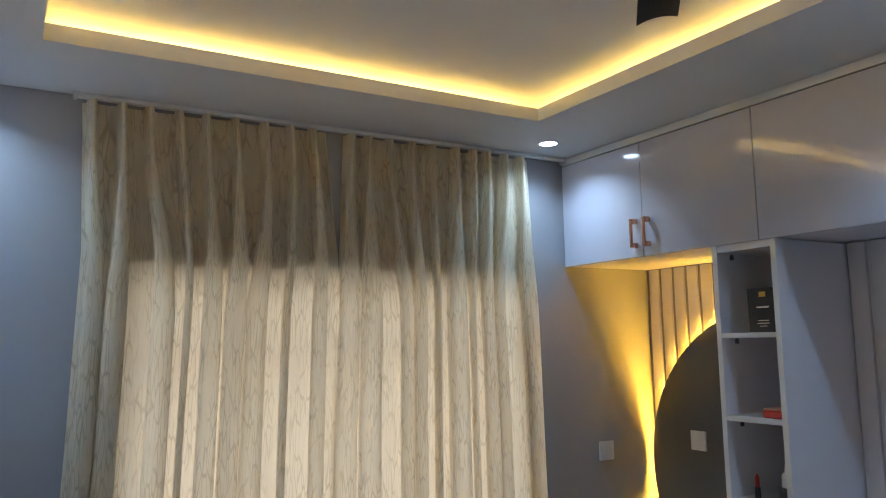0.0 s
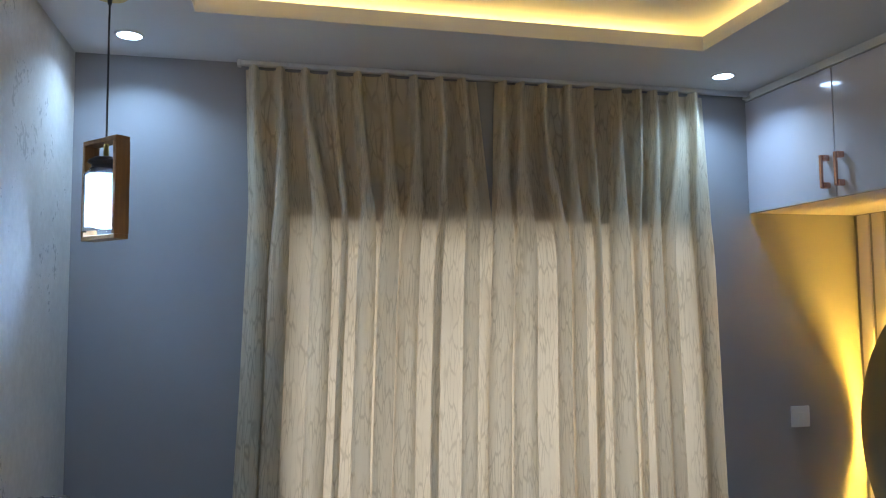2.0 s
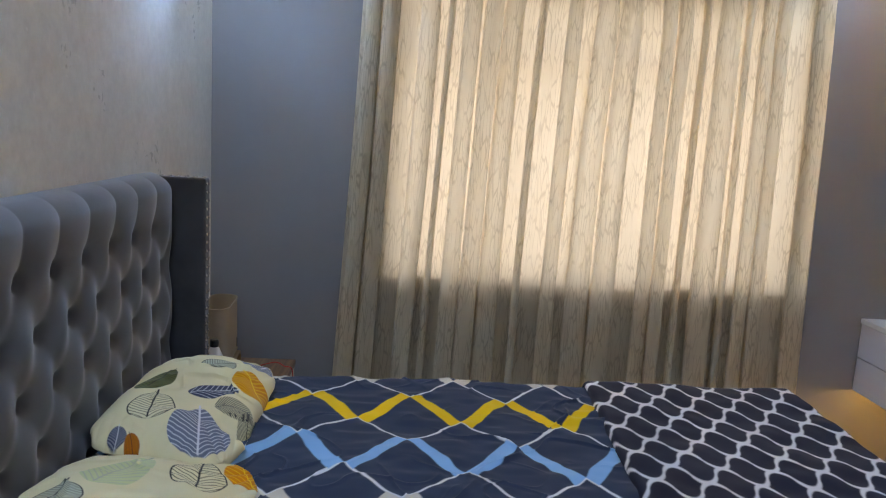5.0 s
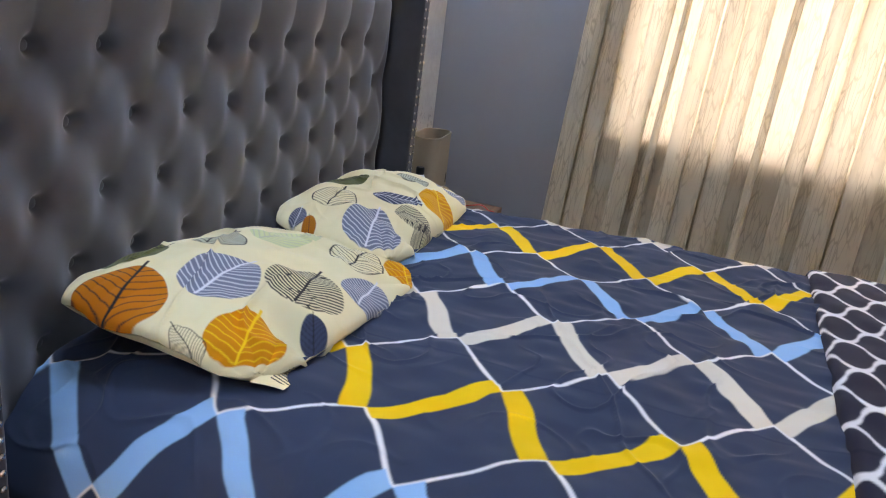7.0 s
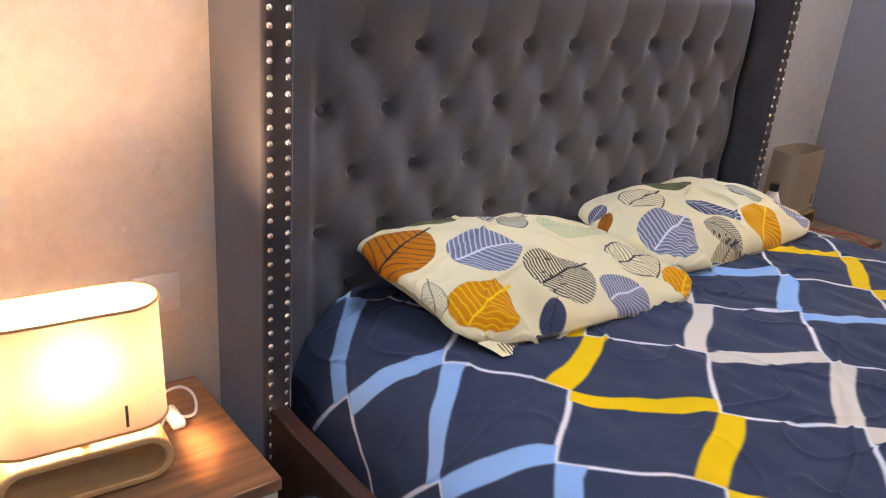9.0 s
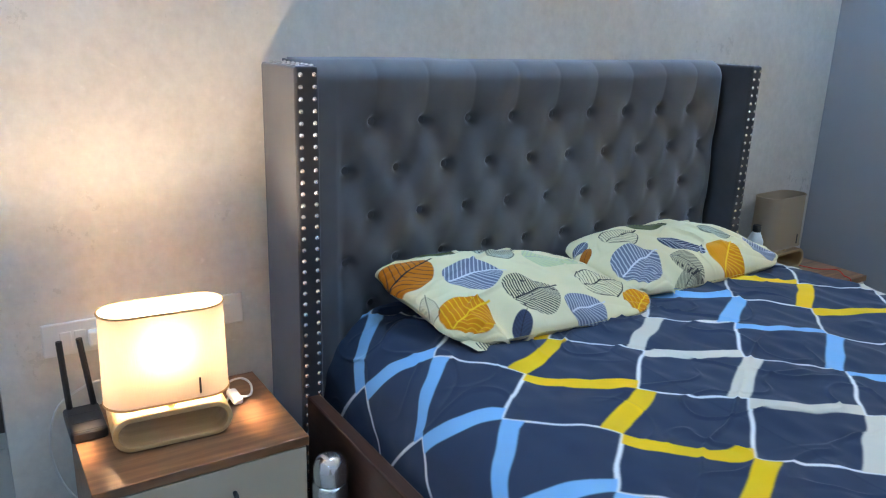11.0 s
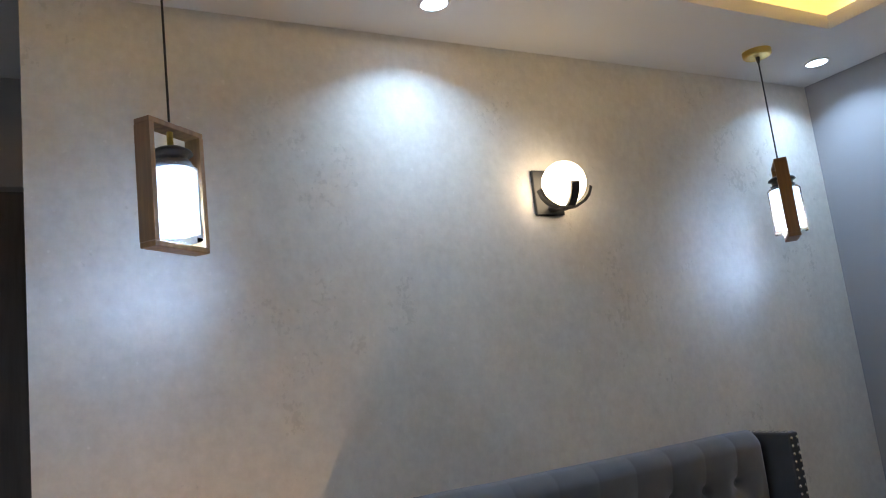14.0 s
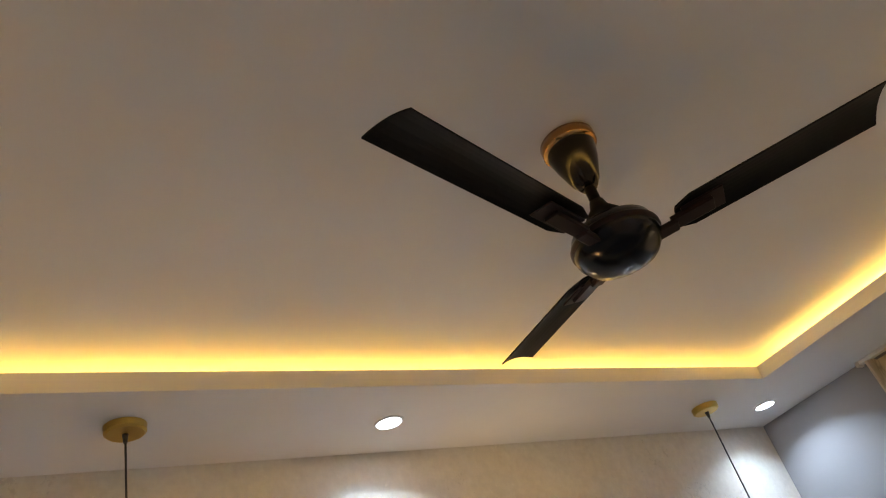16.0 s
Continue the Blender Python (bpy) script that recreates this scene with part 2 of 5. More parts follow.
_twm = node(CURTAIN, "ShaderNodeMixRGB", Fac=1.0)
_twm.blend_type = "MULTIPLY"
link(CURTAIN, _line, _twm.inputs["Color1"])
link(CURTAIN, _gate, _twm.inputs["Color2"])
_tw = _twm.outputs[0]
_base = node(CURTAIN, "ShaderNodeMixRGB")
_base.inputs["Color1"].default_value = (0.77, 0.665, 0.50, 1)
_base.inputs["Color2"].default_value = (0.49, 0.39, 0.255, 1)
link(CURTAIN, _tw, _base.inputs["Fac"])
link(CURTAIN, _base.outputs[0], bsdf(CURTAIN).inputs["Base Color"])
_thr = node(CURTAIN, "ShaderNodeMixRGB")
_thr.inputs["Color1"].default_value = (0.87, 0.81, 0.68, 1)
_thr.inputs["Color2"].default_value = (0.82, 0.75, 0.605, 1)
link(CURTAIN, _tw, _thr.inputs["Fac"])
link(CURTAIN, _thr.outputs[0], _ct.inputs["Color"])
_rr = ramp(CURTAIN, _tw, [(0.0, (0.48,) * 3), (1.0, (0.28,) * 3)])
link(CURTAIN, _rr, bsdf(CURTAIN).inputs["Roughness"])
_wv = noise_tex(CURTAIN, cloth_coords((1, 3, 1)), 420.0, 2.0)
bump(CURTAIN, _wv, 0.2, 0.0008)

LINEN, _lt, _lx = translucent("linen_shade", (0.60, 0.54, 0.45), (0.74, 0.57, 0.39), 0.044, 0.9)
bump(LINEN, noise_tex(LINEN, coords(LINEN, (1, 1, 0.15)), 420.0, 2.0), 0.4, 0.001)
DULLSHADE, _dt, _dx = translucent("unlit_shade", (0.45, 0.38, 0.29), (0.5, 0.4, 0.28), 0.3, 0.55)
FROST, _ft, _fx = translucent("frosted_glass", (0.75, 0.76, 0.76), (0.92, 0.96, 1.0), 0.6, 0.3)

GLASS = mat("clear_glass", (1, 1, 1), 0.02)
bsdf(GLASS).inputs["Transmission Weight"].default_value = 1.0
bsdf(GLASS).inputs["IOR"].default_value = 1.12

COVE = glow("cove_led_light", (1.0, 0.70, 0.21), COVE_S)
NICHE = glow("niche_led_light", (1.0, 0.58, 0.07), NICHE_S)
UNDER = glow("under_desk_led_light", (1.0, 0.60, 0.14), UNDER_S)
DOWN = glow("downlight_glow", (0.38, 0.62, 1.0), DOWN_S)
BULB = glow("cool_bulb_glow", (0.30, 0.55, 1.0), BULB_S)
WARM = glow("warm_bulb_glow", (1.0, 0.74, 0.49), WARM_S)
GLOBE = glow("globe_glow", (1.0, 0.88, 0.66), GLOBE_S)


# ---- mesh helpers ----
def finish(name, bm, material, smooth=False):
    me = bpy.data.meshes.new(name)
    bmesh.ops.recalc_face_normals(bm, faces=bm.faces[:])
    bm.to_mesh(me)
    bm.free()
    me.materials.append(material)
    if smooth:
        me.polygons.foreach_set("use_smooth", [True] * len(me.polygons))
    return me


def part(name, bm, material, parent=None, label="", smooth=False):
    """Links a bmesh as one mesh object, under parent where one is given."""
    ob = new(name, finish(name, bm, material, smooth) if isinstance(bm, bmesh.types.BMesh) else bm)
    if parent:
        ob.parent = parent
    if label:
        tagged(ob, label)
    return ob


def thing(name, at, label, category, group="", kind=""):
    ob = new(name)
    ob.location = at
    ob.empty_display_size = 0.05
    return tagged(ob, label, category, group, kind)


def box(x0, y0, z0, x1, y1, z1, bevel=0.0, bm=None, seg=2):
    own = bm is None
    bm = bm or bmesh.new()
    r = bmesh.ops.create_cube(bm, size=1.0, matrix=Matrix.Translation(((x0 + x1) / 2, (y0 + y1) / 2, (z0 + z1) / 2)) @ Matrix.Diagonal((abs(x1 - x0), abs(y1 - y0), abs(z1 - z0), 1)))
    if bevel:
        es = {e for v in r["verts"] for e in v.link_edges}
        bmesh.ops.bevel(bm, geom=list(es), offset=bevel, segments=seg, affect="EDGES", profile=0.5)
    return bm


def lathe(profile, steps=32, bm=None, m=Matrix(), close=False):
    """Turns (radius, height) pairs round the z axis."""
    bm = bm or bmesh.new()
    rings = []
    for r, z in profile:
        rings.append([bm.verts.new(m @ Vector((r * math.cos(2 * math.pi * k / steps), r * math.sin(2 * math.pi * k / steps), z))) for k in range(steps)])
    for a, b in zip(rings, rings[1:]):
        for k in range(steps):
            bm.faces.new((a[k], a[(k + 1) % steps], b[(k + 1) % steps], b[k]))
    if profile[0][0] > 1e-4:
        bm.faces.new(rings[0][::-1])
    if profile[-1][0] > 1e-4:
        bm.faces.new(rings[-1])
    bmesh.ops.remove_doubles(bm, verts=bm.verts[:], dist=1e-5)
    return bm


def tube(points, radius, steps=8, bm=None):
    """A round cord along points."""
    bm = bm or bmesh.new()
    pts = [Vector(p) for p in points]
    rings = []
    for i, p in enumerate(pts):
        d = (pts[min(i + 1, len(pts) - 1)] - pts[max(i - 1, 0)]).normalized()
        side = d.cross(Vector((0.31, 0.17, 0.93)))
        if side.length < 1e-3:
            side = d.cross(Vector((1, 0, 0)))
        side.normalize()
        up = d.cross(side)
        rings.append([bm.verts.new(p + radius * (math.cos(2 * math.pi * k / steps) * side + math.sin(2 * math.pi * k / steps) * up)) for k in range(steps)])
    for a, b in zip(rings, rings[1:]):
        for k in range(steps):
            bm.faces.new((a[k], a[(k + 1) % steps], b[(k + 1) % steps], b[k]))
    bm.faces.new(rings[0][::-1])
    bm.faces.new(rings[-1])
    return bm


def bend(points, n=8):
    """A smooth line through points."""
    p = [Vector(q) for q in points]
    p = [2 * p[0] - p[1]] + p + [2 * p[-1] - p[-2]]
    out = []
    for i in range(1, len(p) - 2):
        for k in range(n):
            t = k / n
            a, b, c, d = p[i - 1:i + 3]
            out.append(0.5 * ((2 * b) + (c - a) * t + (2 * a - 5 * b + 4 * c - d) * t * t + (3 * b - a - 3 * c + d) * t ** 3))
    return out + [p[-2]]


def grid_mesh(name, P, material, colour=None, smooth=True, wrap=False):
    """A sheet from an array of places (rows, columns, 3), with an optional printed colour at each vertex."""
    r, c = P.shape[:2]
    idx = np.arange(r * c).reshape(r, c)
    if wrap:
        idx = np.concatenate([idx, idx[:, :1]], 1)
    q = np.stack([idx[:-1, :-1], idx[:-1, 1:], idx[1:, 1:], idx[1:, :-1]], -1).reshape(-1, 4)
    me = bpy.data.meshes.new(name)
    me.vertices.add(r * c)
    me.vertices.foreach_set("co", P.reshape(-1).astype(np.float32))
    me.loops.add(q.size)
    me.loops.foreach_set("vertex_index", q.reshape(-1).astype(np.int32))
    me.polygons.add(len(q))
    me.polygons.foreach_set("loop_start", np.arange(0, q.size, 4, dtype=np.int32))
    me.update(calc_edges=True)
    me.polygons.foreach_set("use_smooth", [smooth] * len(me.polygons))
    if colour is not None:
        a = me.color_attributes.new("print", "FLOAT_COLOR", "POINT")
        a.data.foreach_set("color", np.concatenate([colour.reshape(-1, 3), np.ones((r * c, 1))], 1).reshape(-1).astype(np.float32))
    me.materials.append(material)
    me.validate()
    return me


def smooth_noise(x, y, scale, seed):
    """Value noise on arrays."""
    rng = np.random.RandomState(seed)
    t = rng.rand(128, 128)
    u, v = x / scale + 37.3, y / scale + 51.7
    i, j = np.floor(u).astype(int), np.floor(v).astype(int)
    f, g = u - i, v - j
    f, g = f * f * (3 - 2 * f), g * g * (3 - 2 * g)
    i, j, i1, j1 = i % 128, j % 128, (i + 1) % 128, (j + 1) % 128
    return (t[i, j] * (1 - f) + t[i1, j] * f) * (1 - g) + (t[i, j1] * (1 - f) + t[i1, j1] * f) * g - 0.5


def structure(name, bm, material, label, category, smooth=False):
    return tagged(part(name, bm, material, smooth=smooth), label, category, kind="structure")


# ---- the shell of the room ----
FL = box(-1.7, SOUTH - 0.1, -0.12, EAST + 0.15, NORTH + 0.2, -0.012)
floor = structure("floor", FL, GROUT, "cream tiled floor, mostly hidden under the bed", "floor")

# window wall in four pieces round the opening
WIN = (0.452, 0.815, 2.200, 2.035)
nb = bmesh.new()
box(WEST - 0.15, NORTH, -0.012, WIN[0], NORTH + 0.2, 2.95, bm=nb)
box(WIN[2], NORTH, -0.012, EAST + 0.15, NORTH + 0.2, 2.95, bm=nb)
box(WIN[0], NORTH, -0.012, WIN[2], NORTH + 0.2, WIN[1], bm=nb)
box(WIN[0], NORTH, WIN[3], WIN[2], NORTH + 0.2, 2.95, bm=nb)
structure("wall_north", nb, WALL_GREY, "smooth grey painted wall with a window behind curtains", "wall")
structure("wall_west", box(WEST - 0.15, -0.165, -0.012, WEST, NORTH, 2.95), PEARL, "pearly grey-beige lustre plaster wall behind the bed", "wall")
structure("wall_east", box(EAST, SOUTH, -0.012, EAST + 0.15, NORTH, 2.95), WALL_GREY, "grey painted wall behind the fitted cabinets", "wall")
# south wall is never in view; its pale tone is added as fill
structure("wall_south", box(-1.7, SOUTH - 0.1, -0.012, EAST + 0.15, SOUTH, 2.95), WALL_FILL, "unseen closing wall, made pale to bounce light into the room", "wall")
structure("wall_passage", box(-1.2, -0.165, -0.012, WEST - 0.15, -0.015, 2.95), SHADED_WALL, "grey side wall of the short passage", "wall")
hb = bmesh.new()
box(-1.25, SOUTH, 2.35, -1.1, -0.165, 2.95, bm=hb)
box(-1.25, SOUTH, -0.012, -1.1, SOUTH + 0.1, 2.35, bm=hb)
structure("wall_hall", hb, SHADED_WALL, "shaded grey wall over a dark doorway", "wall")
dr = structure("door_1", box(-1.2, SOUTH + 0.1, -0.012, -1.16, -0.165, 2.35, 0.003), DOORWOOD, "dark wooden door at the end of the passage", "door")
part("door_handle", tube(bend([(-1.16, -0.3, 1.02), (-1.10, -0.3, 1.02), (-1.10, -0.42, 1.02)]), 0.009), CHROME, dr)

# lowered ceiling with its raised middle and a lip round the opening
cb = bmesh.new()
x0, y0, x1, y1 = TRAY
box(WEST, y1, CEIL, EAST, NORTH, CEIL + 0.02, bm=cb)
box(WEST, SOUTH, CEIL, EAST, y0, CEIL + 0.02, bm=cb)
box(WEST, y0, CEIL, x0, y1, CEIL + 0.02, bm=cb)
box(x1, y0, CEIL, EAST, y1, CEIL + 0.02, bm=cb)
LIP = 0.018
box(x0 - LIP, y0 - LIP, CEIL + 0.02, x0, y1 + LIP, CEIL + 0.052, bm=cb)
box(x1, y0 - LIP, CEIL + 0.02, x1 + LIP, y1 + LIP, CEIL + 0.052, bm=cb)
box(x0, y1, CEIL + 0.02, x1, y1 + LIP, CEIL + 0.052, bm=cb)
box(x0, y0 - LIP, CEIL + 0.02, x1, y0, CEIL + 0.052, bm=cb)
structure("ceiling", cb, CEILING, "white lowered gypsum ceiling with a raised tray", "ceiling")
ub = box(-1.25, SOUTH, UPPER, EAST, NORTH, UPPER + 0.1)
structure("ceiling_raised", ub, CEILING, "white raised tray ceiling lit from its edge", "ceiling")
kb = bmesh.new()
D = 0.25
box(x0 - D - 0.01, y0 - D, CEIL + 0.02, x0 - D, y1 + D, UPPER, bm=kb)
box(x1 + D, y0 - D, CEIL + 0.02, x1 + D + 0.01, y1 + D, UPPER, bm=kb)
box(x0 - D, y1 + D, CEIL + 0.02, x1 + D, y1 + D + 0.01, UPPER, bm=kb)
box(x0 - D, y0 - D - 0.01, CEIL + 0.02, x1 + D, y0 - D, UPPER, bm=kb)
structure("ceiling_cove", kb, CEILING, "white back of the light cove", "ceiling")


def led_run(name, a, b, width, thick, material, label):
    """A straight light strip: a channel with its glowing face."""
    t = thing(name, (0, 0, 0), label, "light strip", "cove light strips")
    part("channel", box(min(a[0], b[0]) - width / 2, min(a[1], b[1]) - width / 2, a[2] - thick, max(a[0], b[0]) + width / 2, max(a[1], b[1]) + width / 2, a[2]), LEDBODY, t)
    part("glowing_strip", tube([(a[0], a[1], a[2] + 0.006), (b[0], b[1], b[2] + 0.006)], 0.0055, 10), material, t, "bright yellow light rope")
    return t


o = 0.15
zl = CEIL + 0.066
for a, b in [((x0 - o, y0 - o, zl), (x0 - o, y1 + o, zl)), ((x1 + o, y0 - o, zl), (x1 + o, y1 + o, zl)), ((x0, y1 + o, zl), (x1, y1 + o, zl)), ((x0, y0 - o, zl), (x1, y0 - o, zl))]:
    led_run("cove_light_strip", a, b, 0.014, 0.0455, COVE, "yellow light strip lying in the ceiling cove")

# ---- window ----
w = tagged(new("window_1"), "white framed window with bars, behind the curtains", "window", kind="structure")
fb = bmesh.new()
wy = NORTH + 0.10
for bx in [(WIN[0], WIN[1], WIN[2], WIN[1] + 0.05), (WIN[0], WIN[3] - 0.05, WIN[2], WIN[3]), (WIN[0], WIN[1] + 0.05, WIN[0] + 0.05, WIN[3] - 0.05), (WIN[2] - 0.05, WIN[1] + 0.05, WIN[2], WIN[3] - 0.05)]:
    box(bx[0], wy, bx[1], bx[2], wy + 0.05, bx[3], 0.004, fb)
part("window_frame", fb, WINDOW_FRAME, w)
for mx in (0.89, 1.326, 1.765):
    part("mullion", box(mx - 0.02, wy + 0.002, WIN[1] + 0.05, mx + 0.02, wy + 0.048, WIN[3] - 0.05, 0.003), WINDOW_FRAME, w)
part("transom", box(WIN[0] + 0.05, wy + 0.004, 1.74, WIN[2] - 0.05, wy + 0.044, 1.775, 0.003), WINDOW_FRAME, w)
part("window_sill", box(WIN[0], NORTH + 0.002, WIN[1] - 0.001, WIN[2], NORTH + 0.1, WIN[1] + 0.018, 0.004), WINDOW_FRAME, w)
for k in range(4):
    gz = 1.0 + 0.24 * k
    part("grille_bar", tube([(WIN[0] + 0.01, NORTH + 0.165, gz), (WIN[2] - 0.01, NORTH + 0.165, gz)], 0.007), GRILLE, w)
for a, b in [(WIN[0] + 0.05, 0.87), (0.91, 1.306), (1.346, 1.745), (1.785, WIN[2] - 0.05)]:
    for c, d in [(WIN[1] + 0.05, 1.74), (1.775, WIN[3] - 0.05)]:
        g = part("pane", box(a, wy + 0.022, c, b, wy + 0.026, d), GLASS, w)
        g.visible_shadow = False


# ---- curtains ----
def curtain(name, left, right, ridges, fronts, seed, label):
    """One pinch-pleated panel from the track to the floor: sharp ridges at the head fall into flat loops with narrow necks."""
    rng = np.random.RandomState(seed)
    nz, sub = 96, 6
    h = np.linspace(0, 1, nz)
    x0 = np.interp(h, [0, 0.2, 0.46, 0.69, 1], left)
    x1 = np.interp(h, [0, 0.2, 0.46, 0.69, 1], right)
    soft = np.clip((h - 0.025) / 0.27, 0, 1)
    soft = soft * soft * (3 - 2 * soft)
    back, mid_w, top_w = 2.801, x1[43] - x0[43], x1[0] - x0[0]
    head, low = [(0.0, back)], [(0.0, back)]
    for c, (a, b) in zip(ridges, fronts):
        d, o = rng.uniform(0.032, 0.050), min(0.006, (b - a) * 0.1)
        f = (c - x0[0]) / top_w
        w = 0.0075 / top_w
        head += [(f - 3.6 * w, back), (f - 1.9 * w, back - 0.022), (f - w, back - 0.052), (f, back - 0.058), (f + w, back - 0.052), (f + 1.9 * w, back - 0.022), (f + 3.6 * w, back)]
        a, b, o = (a - x0[43]) / mid_w, (b - x0[43]) / mid_w, o / mid_w
        low += [(a + o, back - 0.004), (a + 0.8 * o, back - 0.45 * d), (a, back - 0.93 * d), ((a + b) / 2, back - d - 0.005), (b, back - 0.93 * d), (b - 0.8 * o, back - 0.45 * d), (b - o, back - 0.004)]
    head, low = np.array(head + [(1.0, back)]), np.array(low + [(1.0, back - 0.01)])
    C = head[None] * (1 - soft[:, None, None]) + low[None] * soft[:, None, None]
    K = C.shape[1]
    kk, hh = np.meshgrid(np.arange(K) / 7.0, h)
    C[..., 0] += 0.011 * soft[:, None] * smooth_noise(kk, hh * 2.2, 0.8, seed + 2) * np.minimum(1, np.minimum(kk, K / 7 - kk))
    C[..., 1] += 0.020 * soft[:, None] * smooth_noise(kk, hh * 2.0, 0.9, seed + 4)
    # a smooth line through the fold's corners
    E = np.concatenate([2 * C[:, :1] - C[:, 1:2], C, 2 * C[:, -1:] - C[:, -2:-1]], 1)
    A, B_, C_, D_ = E[:, :-3, None], E[:, 1:-2, None], E[:, 2:-1, None], E[:, 3:, None]
    t_ = (np.arange(sub) / sub)[None, None, :, None]
    Q = 0.5 * (2 * B_ + (C_ - A) * t_ + (2 * A - 5 * B_ + 4 * C_ - D_) * t_ ** 2 + (3 * B_ - A - 3 * C_ + D_) * t_ ** 3)
    Q = np.concatenate([Q.reshape(nz, -1, 2), C[:, -1:]], 1)
    X = x0[:, None] + (x1 - x0)[:, None] * Q[..., 0]
    uu, hh = np.meshgrid(np.arange(Q.shape[1]) / (7.0 * sub), h)
    Y = np.minimum(Q[..., 1] + 0.004 * smooth_noise(uu * 3, hh * 4, 0.5, seed + 6), 2.806)
    top = np.clip((0.035 - hh) / 0.035, 0, 1)
    sag = 0.014 * (back - Q[..., 1] < 0.015) * (0.5 + smooth_noise(uu, hh * 0, 0.7, seed + 8)) * top
    Z = 2.600 - 0.006 * np.clip((back - Q[..., 1]) / 0.05, 0, 1) - sag - hh * (2.600 - 0.02)
    # cloth coordinates: along the folded width, and down
    run = np.concatenate([[0], np.cumsum(np.hypot(np.diff(X[50]), np.diff(Y[50])))])
    cloth = np.stack([np.broadcast_to(run, X.shape) + seed, 3 - Z, np.zeros_like(Z)], -1)
    t = thing(name, (0, 0, 0), label, "curtain", "curtains at the window")
    part("cloth", grid_mesh("cloth", np.stack([X, Y, Z], -1), CURTAIN, cloth), None, t)
    for c in ridges:
        part("hook", tube(bend([(c, 2.775, 2.578), (c, 2.785, 2.602), (c, 2.79, 2.606)], 3), 0.002, 5), WHITEPL, t)
    return t


curtain("curtain", (0.305, 0.320, 0.294, 0.264, 0.222), (1.185, 1.236, 1.218, 1.208, 1.21), (0.335, 0.43, 0.52, 0.62, 0.715, 0.82, 0.93, 1.03, 1.12),
        [(0.312, 0.369), (0.38, 0.447), (0.53, 0.600), (0.635, 0.662), (0.70, 0.766), (0.776, 0.846), (0.855, 0.933), (0.993, 1.023), (1.105, 1.165)], 3,
        "cream twig-patterned pleated curtain drawn over the window")
curtain("curtain", (1.268, 1.240, 1.208, 1.196, 1.190), (2.178, 2.200, 2.224, 2.240, 2.262), (1.288, 1.36, 1.455, 1.56, 1.655, 1.775, 1.865, 1.935, 2.03, 2.12),
        [(1.215, 1.304), (1.316, 1.406), (1.49, 1.547), (1.557, 1.611), (1.655, 1.682), (1.728, 1.819), (1.843, 1.868), (1.905, 1.961), (1.972, 2.025), (2.118, 2.2)], 11,
        "cream twig-patterned pleated curtain drawn beside its pair")
rail = thing("curtain_track", (0, 0, 0), "white curtain track fixed under the ceiling", "curtain rail")
part("track", box(0.29, 2.775, 2.603, 2.392, 2.805, 2.619, 0.003), EDGE, rail)
part("end_cap", box(0.275, 2.772, 2.598, 0.29, 2.808, 2.6195, 0.003), WHITEPL, rail)
part("end_cap", box(2.378, 2.771, 2.592, 2.3925, 2.809, 2.6025, 0.003), WHITEPL, rail)

# ---- fitted cabinets over the desk ----
DOORS = [2.812, 2.302, 1.750, 1.198, 0.646, 0.094, -0.458, -1.01]
for i, (b, a) in enumerate(zip(DOORS, DOORS[1:])):
    cbt = thing("wall_cabinet", (CAB, (a + b) / 2, 2.10), "glossy white wall cabinet hung under the ceiling", "cabinet", "wall cabinets")
    m = Matrix.Translation((-CAB, -(a + b) / 2, -2.10))
    body = box(CAB + 0.021, a + 0.001, 2.102, EAST - 0.002, b - 0.001, 2.584)
    bmesh.ops.transform(body, matrix=m, verts=body.verts)
    part("body", body, BOARD, cbt)
    d = box(CAB, a + 0.0022, 2.099, CAB + 0.019, b - 0.0022, 2.5815, 0.0015)
    bmesh.ops.transform(d, matrix=m, verts=d.verts)
    dob = part("door", d, LAMINATE, cbt)
    hy = (a + 0.036 if i % 2 == 0 else b - 0.036) - (a + b) / 2
    if i < 2:
        hb_ = bmesh.new()
        box(-0.036, hy - 0.006, 0.036, -0.026, hy + 0.006, 0.158, 0.002, hb_)
        for hz in (0.046, 0.148):
            box(-0.027, hy - 0.009, hz - 0.011, 0.0, hy + 0.009, hz + 0.011, 0.002, hb_)
        part("handle", hb_, COPPER, dob, "rose copper bar handle")
fl = thing("cabinet_filler", (0, 0, 0), "white filler strip between the cabinets and the ceiling", "trim", kind="structure")
part("strip", box(CAB + 0.001, -1.01, 2.587, CAB + 0.02, 2.812, 2.6185), EDGE, fl)
# near-black strip that stands for the shade in the gap over the doors
part("gap", box(CAB + 0.012, -1.01, 2.5815, CAB + 0.02, 2.812, 2.587), SHADOWGAP, fl)

# open shelf column
C0, C1 = 1.690, 1.958
col = thing("shelf_column", (0, 0, 0), "white open shelf column under the cabinets", "shelf")
part("side_panel", box(CAB + 0.008, C0, 0.0, EAST - 0.022, C0 + 0.018, 2.098, 0.001), BOARD, col)
part("side_panel", box(CAB + 0.008, C1 - 0.018, 0.0, EAST - 0.022, C1, 2.098, 0.001), BOARD, col)
part("top_panel", box(CAB + 0.008, C0 + 0.018, 2.072, EAST - 0.03, C1 - 0.018, 2.098, 0.001), BOARD, col)
part("back_panel", box(EAST - 0.10, C0 + 0.018, 0.0, EAST - 0.09, C1 - 0.018, 2.072), BOARD, col)
for sz in (1.756, 1.458, 1.165, 0.872, 0.579, 0.286):
    part("shelf", box(CAB + 0.009, C0 + 0.0185, sz, EAST - 0.101, C1 - 0.0185, sz + 0.018, 0.001), EDGE, col)
